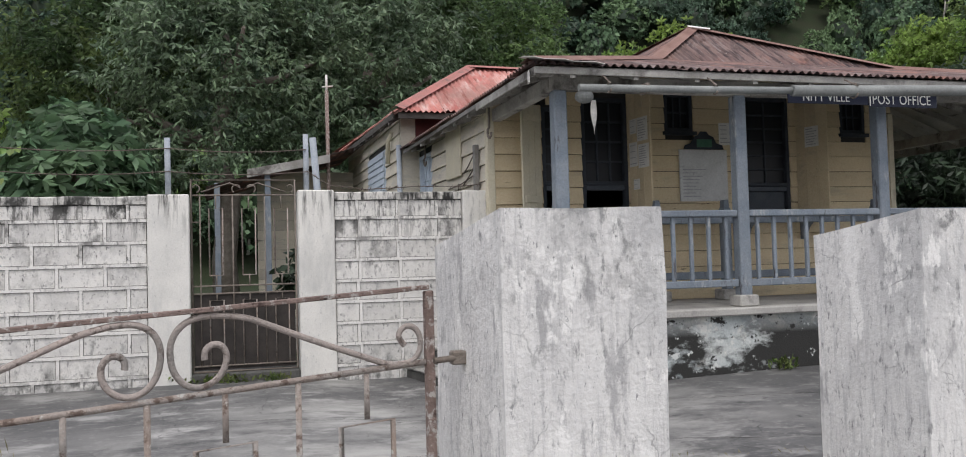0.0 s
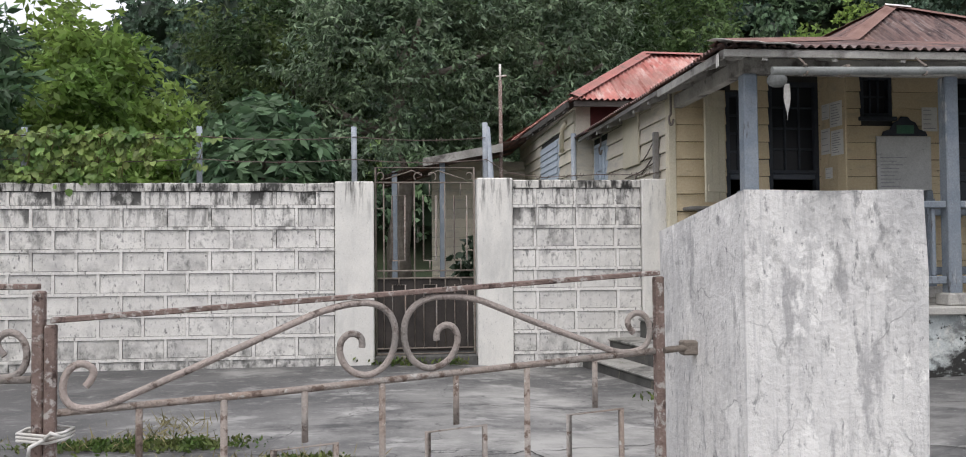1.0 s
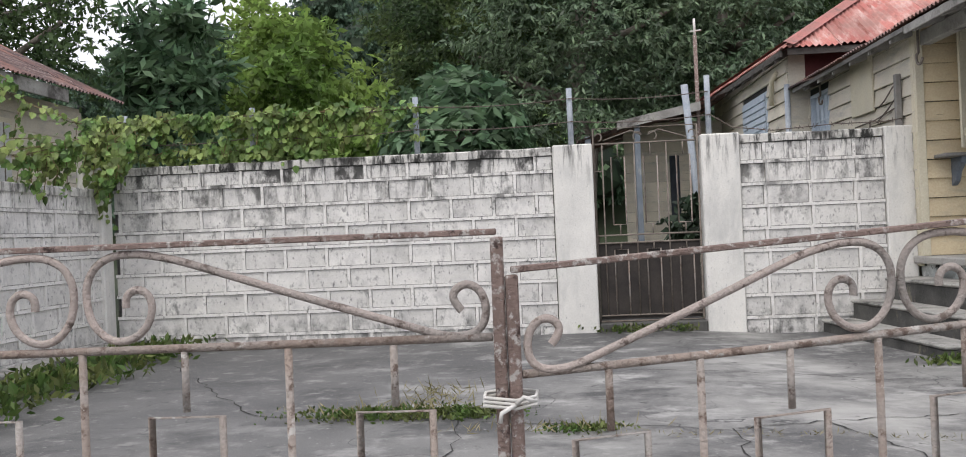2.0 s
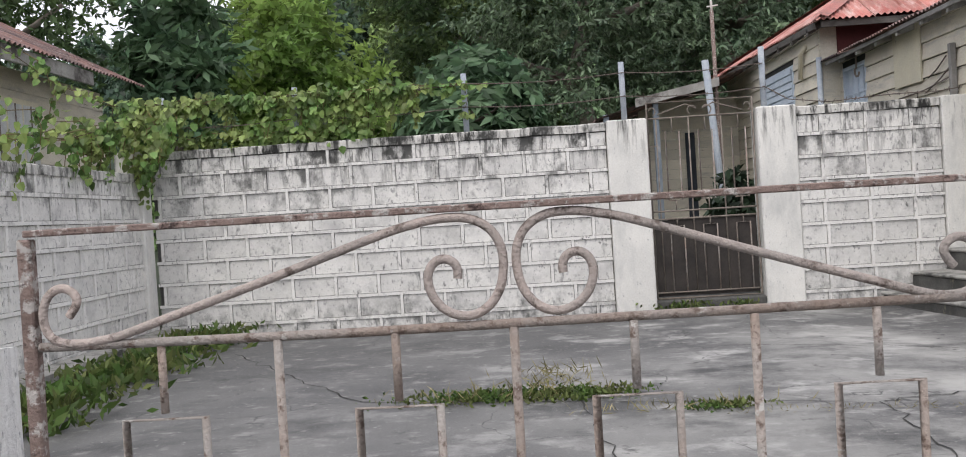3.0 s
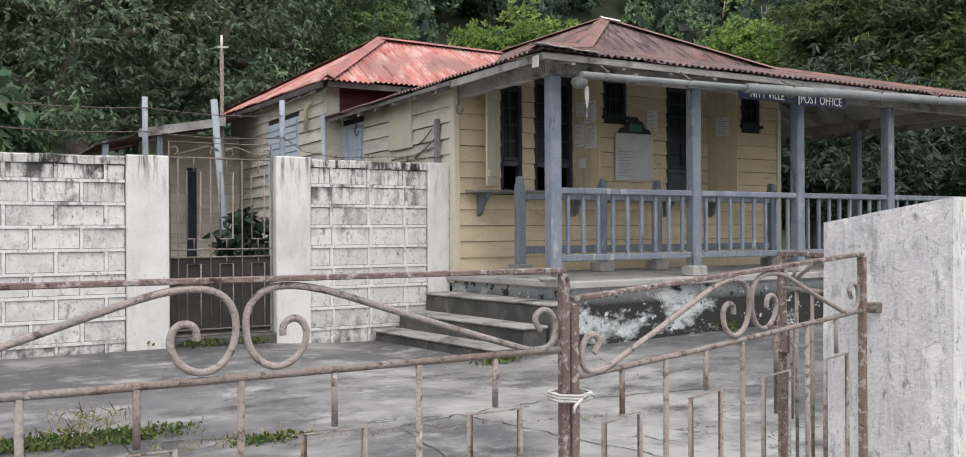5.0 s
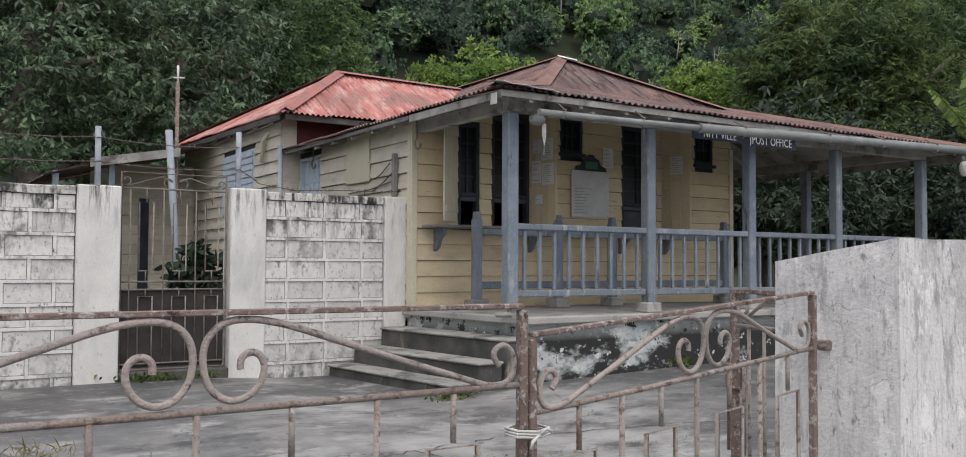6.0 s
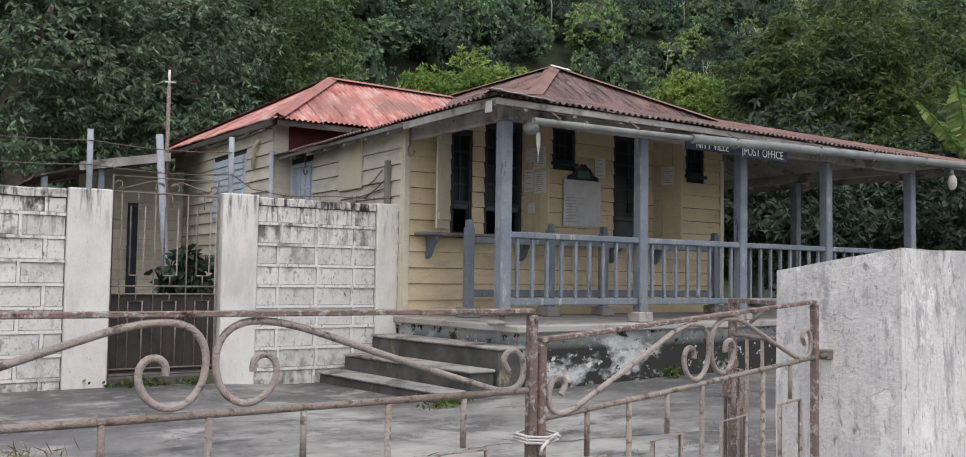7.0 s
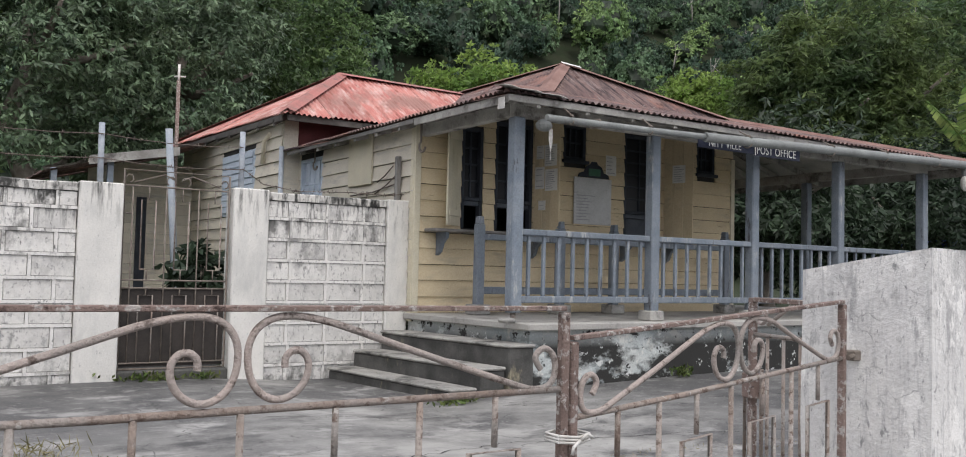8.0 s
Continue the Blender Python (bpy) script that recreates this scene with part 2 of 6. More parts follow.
# Timber colour with the shade under the rear eaves put into it.
M["shade_wood"] = surf("eave_shade_timber", (0.075, 0.07, 0.063), (0.13, 0.12, 0.11), 5.0, 0.9, bump=0.4)
# Red paint darkened: the overhang's shadow is in the colour.
M["shaded_red"] = surf("red_board_paint_with_shade", (0.105, 0.028, 0.028), (0.075, 0.022, 0.022), 3.0, 0.8, bump=0.2)
M["flash"] = surf("pale_zinc_flashing", (0.74, 0.72, 0.68), (0.58, 0.56, 0.52), 6.0, 0.6, bump=0.2, stains=[
    ((0.30, 0.24, 0.19), 12.0, 0.60, 0.70, (1, 1, 1), None)])
M["ridge"] = surf("rusted_ridge_cap", (0.175, 0.098, 0.082), (0.25, 0.155, 0.13), 3.0, 0.9, bump=0.2)
M["gutter"] = surf("dull_galvanised_gutter", (0.285, 0.30, 0.29), (0.20, 0.21, 0.205), 2.5, 0.7, metal=0.1, bump=0.2, stains=[
    ((0.20, 0.15, 0.11), 4.0, 0.62, 0.74, (0.5, 1, 1), None)])
M["rust"] = surf("rusty_iron_with_old_paint", (0.17, 0.123, 0.106), (0.25, 0.185, 0.16), 14.0, 0.85, bump=0.7, fine=150, vary=0.08, stains=[
    ((0.44, 0.41, 0.38), 40.0, 0.53, 0.60, (1, 1, 1), None), ((0.06, 0.04, 0.035), 30.0, 0.58, 0.66, (1, 1, 1), None)])
M["palerust"] = surf("pale_flaking_iron_paint", (0.36, 0.335, 0.31), (0.29, 0.225, 0.185), 5.0, 0.85, bump=0.7, fine=150, vary=0.1, stains=[
    ((0.15, 0.11, 0.09), 36.0, 0.53, 0.62, (1, 1, 1), None), ((0.48, 0.46, 0.43), 30.0, 0.60, 0.66, (1, 1, 1), None)])
M["scroll"] = surf("flaking_pink_grey_iron_paint", (0.46, 0.385, 0.345), (0.27, 0.25, 0.23), 4.0, 0.85, bump=0.7, fine=150, stains=[
    ((0.14, 0.11, 0.095), 34.0, 0.55, 0.64, (1, 1, 1), None)])
M["oldiron"] = surf("grey_brown_gate_iron", (0.15, 0.125, 0.105), (0.24, 0.21, 0.18), 14.0, 0.85, bump=0.5)
M["backsheet"] = surf("near_black_brown_sheet", (0.030, 0.027, 0.025), (0.055, 0.047, 0.042), 5.0, 0.9, bump=0.4)
M["pipe"] = surf("blue_grey_fence_pipe", (0.28, 0.32, 0.37), (0.37, 0.40, 0.43), 8.0, 0.65, bump=0.2)
M["wire"] = surf("rusted_barbed_wire", (0.10, 0.08, 0.07), (0.16, 0.13, 0.11), 20.0, 0.8)
M["paper"] = surf("faded_notice_paper", (0.74, 0.74, 0.71), (0.64, 0.64, 0.62), 8.0, 0.8, bump=0.05)
M["boardpaper"] = surf("grey_notice_board", (0.60, 0.61, 0.60), (0.50, 0.51, 0.50), 6.0, 0.7, bump=0.05, stains=[
    ((0.30, 0.31, 0.31), 9.0, 0.60, 0.72, (1, 1, 2), None)])
M["ink"] = surf("faded_ink", (0.30, 0.31, 0.33), (0.38, 0.39, 0.40), 20.0, 0.8)
M["navy"] = surf("navy_sign_enamel", (0.012, 0.016, 0.035), (0.02, 0.024, 0.045), 8.0, 0.4)
M["letter"] = surf("white_sign_letter", (0.66, 0.66, 0.64), (0.56, 0.56, 0.54), 20.0, 0.6)
M["green"] = surf("green_painted_plate", (0.05, 0.14, 0.09), (0.08, 0.18, 0.12), 10.0, 0.6)
# Near-black for room shade and board gaps; also the yard cracks.
M["dark"] = surf("dark_shade_and_cracks", (0.03, 0.03, 0.03), (0.05, 0.048, 0.045), 4.0, 0.9)
M["cloth"] = surf("dirty_white_cloth", (0.66, 0.65, 0.62), (0.52, 0.50, 0.46), 30.0, 0.9)
M["bulb"] = surf("milky_lamp_glass", (0.70, 0.69, 0.64), (0.58, 0.57, 0.52), 8.0, 0.3)
M["earth"] = surf("dark_earth_and_litter", (0.030, 0.034, 0.018), (0.022, 0.036, 0.014), 0.8, 0.95, bump=0.8)
M["road"] = surf("old_asphalt", (0.055, 0.055, 0.055), (0.075, 0.073, 0.07), 2.0, 0.9, bump=0.5)
M["bark"] = surf("grey_brown_bark", (0.13, 0.11, 0.09), (0.21, 0.19, 0.16), 6.0, 0.9, bump=0.7)
M["palebark"] = surf("pale_dead_bark", (0.30, 0.28, 0.25), (0.38, 0.36, 0.33), 6.0, 0.9, bump=0.5)
M["tarp"] = surf("blue_plastic_sheet", (0.06, 0.10, 0.34), (0.09, 0.14, 0.42), 3.0, 0.5)
M["mango"] = leaf_mat("dark_glossy_leaves", (0.085, 0.137, 0.078), (0.145, 0.208, 0.112), 0.5, 0.5, 0.2)
# Darker copy of the mango leaf: shade beyond the porch is in the colour.
M["dark_shaded"] = leaf_mat("dark_leaves_with_shade", (0.019, 0.035, 0.019), (0.036, 0.060, 0.030), 0.5, 0.4, 0.15)
M["bright"] = leaf_mat("bright_green_leaves", (0.15, 0.25, 0.06), (0.25, 0.35, 0.09), 0.5, 0.35, 0.5)
M["mid"] = leaf_mat("mid_green_leaves", (0.05, 0.09, 0.036), (0.088, 0.138, 0.048), 0.4, 0.35, 0.3)
M["vinetree"] = leaf_mat("climber_green_leaves", (0.075, 0.13, 0.05), (0.13, 0.20, 0.07), 0.5, 0.35, 0.35)
M["olive"] = leaf_mat("yellow_green_feathery_leaves", (0.052, 0.088, 0.035), (0.13, 0.178, 0.06), 0.5, 0.3, 0.4)
M["woods"] = leaf_mat("far_wood_leaves", (0.085, 0.145, 0.085), (0.16, 0.24, 0.12), 0.16, 0.25, 0.25)
M["woods_dark"] = leaf_mat("far_dark_wood_leaves", (0.045, 0.08, 0.055), (0.085, 0.135, 0.085), 0.16, 0.25, 0.2)
M["woods_light"] = leaf_mat("far_light_wood_leaves", (0.17, 0.27, 0.11), (0.28, 0.38, 0.15), 0.16, 0.25, 0.3)
M["bushleaf"] = leaf_mat("broad_blue_green_leaves", (0.065, 0.125, 0.065), (0.115, 0.19, 0.095), 1.5, 0.35, 0.25)
M["vine"] = leaf_mat("vine_leaves", (0.12, 0.22, 0.06), (0.27, 0.33, 0.11), 3.2, 0.4, 0.4)
M["dryvine"] = leaf_mat("dry_vine_stems", (0.16, 0.12, 0.06), (0.22, 0.16, 0.08), 2.0, 0.2, 0.2)
M["weed"] = leaf_mat("weed_leaves", (0.065, 0.12, 0.028), (0.13, 0.15, 0.05), 3.0, 0.3, 0.35)
M["straw"] = leaf_mat("dry_grass", (0.30, 0.26, 0.14), (0.22, 0.20, 0.10), 4.0, 0.2, 0.3)


def glass_mat():
    m, nt, bsdf, out = nodes_of("dark_dusty_window_glass")
    bsdf.inputs["Base Color"].default_value = (0.015, 0.017, 0.02, 1)
    bsdf.inputs["Roughness"].default_value = 0.3
    bsdf.inputs["Specular IOR Level"].default_value = 0.22
    return m


M["glass"] = glass_mat()


# ---------------------------------------------------------------- mesh helpers
def box(bm, x0, x1, y0, y1, z0, z1, m=None):
    vs = [bm.verts.new(v) for v in ((x0, y0, z0), (x1, y0, z0), (x1, y1, z0), (x0, y1, z0), (x0, y0, z1), (x1, y0, z1), (x1, y1, z1), (x0, y1, z1))]
    if m is not None:
        for v in vs:
            v.co = m @ v.co
    for f in ((3, 2, 1, 0), (4, 5, 6, 7), (0, 1, 5, 4), (1, 2, 6, 5), (2, 3, 7, 6), (3, 0, 4, 7)):
        bm.faces.new([vs[i] for i in f])
    return vs


def bevelled(bm, w=0.006, seg=1):
    bmesh.ops.bevel(bm, geom=bm.edges[:], offset=w, segments=seg, affect="EDGES", profile=0.5)
    return bm


def bbox(x0, x1, y0, y1, z0, z1, w=0.006, m=None):
    bm = bmesh.new()
    box(bm, x0, x1, y0, y1, z0, z1, m)
    return bevelled(bm, w) if w else bm


def tube(bm, pts, r, seg=8, r2=None):
    pts = [Vector(p) for p in pts]
    rings = []
    up = None
    for i, p in enumerate(pts):
        d = (pts[min(i + 1, len(pts) - 1)] - pts[max(i - 1, 0)]).normalized()
        if up is None:
            up = d.orthogonal().normalized()
        up = (up - d * up.dot(d)).normalized()
        side = d.cross(up)
        rr = r if r2 is None else r + (r2 - r) * i / (len(pts) - 1)
        rings.append([bm.verts.new(p + rr * (math.cos(a) * up + math.sin(a) * side)) for a in (2 * math.pi * k / seg for k in range(seg))])
    for a, b in zip(rings, rings[1:]):
        for k in range(seg):
            f = bm.faces.new((a[k], a[(k + 1) % seg], b[(k + 1) % seg], b[k]))
            f.smooth = True
    bm.faces.new(rings[0][::-1])
    bm.faces.new(rings[-1])
    return bm


def tubes(*args):
    bm = bmesh.new()
    for pts, r in args:
        tube(bm, pts, r)
    return bm


def mesh_of(name, bm, material):
    me = bpy.data.meshes.new(name)
    bmesh.ops.recalc_face_normals(bm, faces=bm.faces[:])
    bm.to_mesh(me)
    bm.free()
    me.materials.append(material)
    return me


def part(name, bm, material, parent, label="", kind=""):
    ob = new(name, mesh_of(name, bm, material))
    ob.parent = parent
    return tagged(ob, label, kind=kind)


def thing(name, label, category, group="", kind="", at=(0, 0, 0)):
    ob = new(name)
    ob.empty_display_size = 0.1
    ob.location = at
    return tagged(ob, label, category, group, kind)


def solid(name, bm, material, label, category, group="", kind=""):
    return tagged(new(name, mesh_of(name, bm, material)), label, category, group, kind)


def quads(name, verts, material):
    """A mesh from an (n, 4, 3) array of quads."""
    n = len(verts)
    me = bpy.data.meshes.new(name)
    me.vertices.add(4 * n)
    me.vertices.foreach_set("co", np.ascontiguousarray(verts, dtype=np.float32).ravel())
    me.loops.add(4 * n)
    me.loops.foreach_set("vertex_index", np.arange(4 * n, dtype=np.int32))
    me.polygons.add(n)
    me.polygons.foreach_set("loop_start", np.arange(0, 4 * n, 4, dtype=np.int32))
    me.update(calc_edges=True)
    me.materials.append(material)
    return me


def leaves(rng, at, way, size, aspect=0.4, spread=0.8):
    """Folded leaf quads at points, pointing along way with scatter."""
    n = len(at)
    d = way + rng.normal(0, spread, (n, 3))
    d /= np.linalg.norm(d, axis=1, keepdims=True) + 1e-9
    o = rng.normal(0, 1, (n, 3))
    o[:, 2] *= 0.4
    s = np.cross(d, o)
    s /= np.linalg.norm(s, axis=1, keepdims=True) + 1e-9
    u = np.cross(s, d)
    ln = size * rng.uniform(0.65, 1.3, (n, 1))
    w = ln * aspect * 0.5
    mid = at + d * ln * 0.45
    return np.stack([at, mid + s * w + u * w * 0.3, at + d * ln - u * ln * 0.08, mid - s * w + u * w * 0.3], 1)


def crown_leaves(rng, centre, radius, clumps, per, size, aspect=0.4, droop=0.5, clump_r=0.22, low=-0.7, hollow=0.55, fan=6):
    """Sprays of leaves, gathered in clumps through a ragged ellipsoid."""
    d = rng.normal(0, 1, (clumps * 2, 3))
    d /= np.linalg.norm(d, axis=1, keepdims=True)
    d = d[d[:, 2] > low][:clumps]
    k = len(d)
    rag = 0.74 + 0.26 * np.sin(d[:, 0:1] * 5.1 + centre[0]) * np.cos(d[:, 1:2] * 4.3 + centre[1]) + 0.12 * np.sin(d[:, 2:3] * 9 + centre[0]) + rng.normal(0, 0.08, (k, 1))
    r = rng.uniform(hollow, 1.0, (k, 1)) ** 0.6 * rag
    radius = np.array(radius, float)
    c = d * r * radius
    sprays = max(1, per // fan)
    idx = np.repeat(np.arange(k), sprays)
    off = rng.normal(0, clump_r, (k * sprays, 3)) * radius.mean()
    off[:, 2] *= 0.55
    hub = c[idx] + off
    axis = d[idx] * 0.6 + rng.normal(0, 0.5, hub.shape)
    axis[:, 2] += 0.35
    axis /= np.linalg.norm(axis, axis=1, keepdims=True)
    s = np.cross(axis, rng.normal(0, 1, hub.shape))
    s /= np.linalg.norm(s, axis=1, keepdims=True) + 1e-9
    t = np.cross(axis, s)
    out = []
    for q in range(fan):
        ang = 2 * math.pi * q / fan
        way = s * math.cos(ang) + t * math.sin(ang) + axis * 0.35
        way[:, 2] -= droop
        out.append(leaves(rng, hub, way, size, aspect, 0.22))
    return np.concatenate(out) + np.array(centre)


def trunk_mesh(rng, base, top, r, limbs, reach, spread_z=0.5):
    bm = bmesh.new()
    base, top = Vector(base), Vector(top)
    pts = [base.lerp(top, k / 5) + Vector(rng.normal(0, r * 0.5, 3)) * (0 < k < 5) for k in range(6)]
    tube(bm, pts, r, 8, r * 0.35)
    for k in range(limbs):
        a = 2.4 * k + rng.uniform(-0.4, 0.4)
        s = pts[2 + k % 3]
        e = s + Vector((math.cos(a) * reach, math.sin(a) * reach, reach * spread_z * rng.uniform(0.5, 1.3)))
        m1 = s.lerp(e, 0.5) + Vector((0, 0, -0.06 * reach))
        tube(bm, [s, m1, e], r * 0.45, 6, r * 0.12)
    return bm


# ---------------------------------------------------------------- ground
def smooth(a, b, v):
    t = min(1.0, max(0.0, (v - a) / (b - a)))
    return t * t * (3 - 2 * t)


def land(x, y):
    """Height of the natural ground: flat by the road, then a wooded hill behind."""
    if y < 48:
        return -0.12
    slope = 0.27 + 0.49 * smooth(-52, 22, x) + 0.0022 * max(0.0, min(x, 320) - 40)
    h = slope * (min(y, 190) - 48) * smooth(48, 78, y) - 0.05 * max(0.0, y - 190)
    return max(-0.12 + h + 2.5 * noise.noise((x * 0.04, y * 0.04, 0.3)) * smooth(48, 80, y), -20)


def yard_z(x, y):
    return -0.07 * math.exp(-((x - 2.5) / 0.9) ** 2) + 0.06 * smooth(3.8, 6.8, x)


def grid_bm(xs, ys, height):
    bm = bmesh.new()
    rows = [[bm.verts.new((x, y, height(x, y))) for x in xs] for y in ys]
    for a, b in zip(rows, rows[1:]):
        for k in range(len(xs) - 1):
            f = bm.faces.new((a[k], a[k + 1], b[k + 1], b[k]))
            f.smooth = True
    return bm


far = [-2500, -1200, -600, -300, -200]
solid("ground", grid_bm(far + list(range(-150, 331, 6)) + [600, 1200, 2500], far + list(range(-150, 20, 10)) + list(range(20, 190, 5)) + [260, 400, 800, 1500, 2500], land),
      M["earth"], "dark earth and leaf litter rising into a wooded hill", "ground", kind="structure")
solid("road", bbox(-60, 60, -6.0, 1.6, -0.3, -0.06, 0.02), M["road"], "old dark asphalt road in front of the gates", "road", kind="structure")
solid("yard", grid_bm([-4.69 + 0.25 * k for k in range(68)], [1.6 + 0.25 * k for k in range(35)], yard_z),
      M["yard"], "worn grey stained concrete yard", "yard", kind="structure")


# ---------------------------------------------------------------- block walls
WY = 10.13
COURSE, BLOCK = 0.2263, 0.446
JOINTS = [1.681 - COURSE * k for k in range(8)]


def block_wall(wall, length, height, anchor_even, anchor_odd, place, pillars):
    """Whitewashed blockwork in its own frame: u along, v out of the face (towards -v), z up; place maps it into the yard."""
    bm = bmesh.new()
    box(bm, 0, length, 0.03, 0.19, -0.15, height - 0.03, place)
    # Dark core: recess shade painted into the slits round the blocks.
    part("wall_core", bm, M["riser"], wall)
    bm = bmesh.new()
    n = max(2, int(length / 0.06))
    old = None
    for k in range(n + 1):
        a = length * k / n
        j, o = 0.010 * noise.noise((a * 3.1, height, 0)), 0.006 * noise.noise((a * 7, 4, 0))
        ring = [bm.verts.new(place @ Vector((a, v, z + j))) for v, z in ((-0.004 + o, height - 0.085), (-0.006 + o, height - 0.012), (0.008 + o, height), (0.19, height), (0.20, height - 0.085))]
        if old:
            for q in range(5):
                bm.faces.new((old[q], old[(q + 1) % 5], ring[(q + 1) % 5], ring[q]))
        old = ring
    part("wall_top", bm, M["coping"], wall, "blackened mouldy top edge")
    strips = bmesh.new()
    rib = 0.0155
    zs = [height - 0.075] + JOINTS + [-0.12]
    shared = {}
    for row, (zt, zb) in enumerate(zip(zs, zs[1:])):
        if row > 0:
            box(strips, 0, length, 0.0, 0.03, zt - rib, zt + rib, place)
        anchor = anchor_even if row % 2 else anchor_odd
        first = anchor - BLOCK * math.ceil(anchor / BLOCK)
        u = first
        while u < length:
            a, b = max(0.0, u), min(length, u + BLOCK)
            if 0 < u < length:
                box(strips, u - rib, u + rib, 0.002, 0.03, zb + rib, zt - rib, place)
            lo, hi = a + (rib if u > 0 else 0), b - (rib if u + BLOCK < length else 0)
            if hi - lo > 0.05 and row < 9:
                key = (round(hi - lo, 3), round(zt - zb, 3))
                if key not in shared:
                    w, h = key[0] / 2, (zt - zb) / 2 - rib
                    q = bmesh.new()
                    box(q, -w + 0.004, w - 0.004, 0.0, 0.02, -h + 0.004, h - 0.004)
                    bevelled(q, 0.003)
                    shared[key] = mesh_of("block", q, M["block"])
                ob = new("block", shared[key])
                ob.parent = wall
                ob.matrix_basis = place @ pose((lo + hi) / 2, 0.014 + random.uniform(-0.003, 0.003), (zt + zb) / 2, random.uniform(-0.4, 0.4))
            u += BLOCK
    part("mortar_joints", strips, M["mortar"], wall, "raised pale mortar joints", "stuff")
    for a, b, h in pillars:
        part("pillar", bbox(a, b, -0.03, 0.24, -0.15, h, 0.012, place), M["plaster"], wall, "plain whitewashed plaster pillar")


def wall_north_left():
    wall = thing("wall_north", "whitewashed concrete block yard wall with black mould", "wall", kind="structure")
    x0 = -4.66
    block_wall(wall, 0.04 - x0, 1.93, -0.356 - x0, -0.137 - x0, Matrix.Translation((x0, WY, 0)), [(0.045 - x0, 0.455 - x0, 1.945)])


def wall_north_right():
    wall = thing("wall_north_east", "whitewashed block wall panel between plastered pillars beside the house", "wall", kind="structure")
    x0 = 1.95
    block_wall(wall, 1.42, 1.965, 0.71, 0.24, Matrix.Translation((x0, WY, 0)), [(1.557 - x0, 1.945 - x0, 1.985), (3.375 - x0, 3.66 - x0, 1.975)])


def wall_west():
    wall = thing("wall_west", "mouldy whitewashed block wall along the yard side", "wall", kind="structure")
    block_wall(wall, 7.6, 1.70, 0.1, 0.32, pose(-4.70, 2.5, 0, 0, 0, 90), [(7.40, 7.62, 1.93)])


# ---------------------------------------------------------------- gate pillars and street wall
def slanted_pillar(x0, x1, y0, y1, zf, zb, splay=0.0):
    bm = bmesh.new()
    vs = box(bm, x0, x1, y0, y1, -0.2, zf)
    for v in vs:
        if v.co.z > 0 and v.co.y > y0 + 0.1:
            v.co.z = zb
        if v.co.y > y0 + 0.1 and v.co.x < x0 + 0.1:
            v.co.x -= splay
    bmesh.ops.subdivide_edges(bm, edges=bm.edges[:], cuts=7, use_grid_fill=True)
    for v in bm.verts:
        v.co += Vector((noise.noise(v.co * 4), noise.noise(v.co * 4 + Vector((9, 0, 0))), noise.noise(v.co * 4 + Vector((0, 9, 0))))) * 0.007
    return bm


def gate_pillars():
    solid("gate_pillar", slanted_pillar(1.345, 1.765, 2.345, 2.80, 1.272, 1.195, 0.045), M["gate_pillar"],
              "thick peeling whitewashed masonry gate pillar with sloping top", "gate pillar", "gate pillars")
    solid("gate_pillar", slanted_pillar(2.535, 3.06, 2.345, 2.80, 1.265, 1.205), M["gate_pillar"],
              "thick peeling whitewashed masonry gate pillar with flaked paint", "gate pillar", "gate pillars")
    solid("street_wall", bbox(3.06, 16.0, 2.42, 2.60, -0.2, 1.15, 0.01), M["plaster"], "whitewashed street wall beyond the gate pillar", "wall", kind="structure")
    solid("gate_pillar", slanted_pillar(-2.30, -1.905, 2.25, 2.7, 0.90, 0.86), M["gate_pillar"],
          "low pale masonry gate pillar at the yard corner", "gate pillar", "gate pillars")
    solid("street_wall_west", bbox(-4.7, -2.30, 2.38, 2.58, -0.2, 0.6, 0.01), M["plaster"], "low whitewashed street wall", "wall", kind="structure")


def arc(cx, cz, r, a0, a1, n=14, r1=None):
    out = []
    for k in range(n + 1):
        a = radians(a0 + (a1 - a0) * k / n)
        rr = r if r1 is None else r + (r1 - r) * k / n
        out.append((cx + rr * math.cos(a), 0.0, cz + rr * math.sin(a)))
    return out


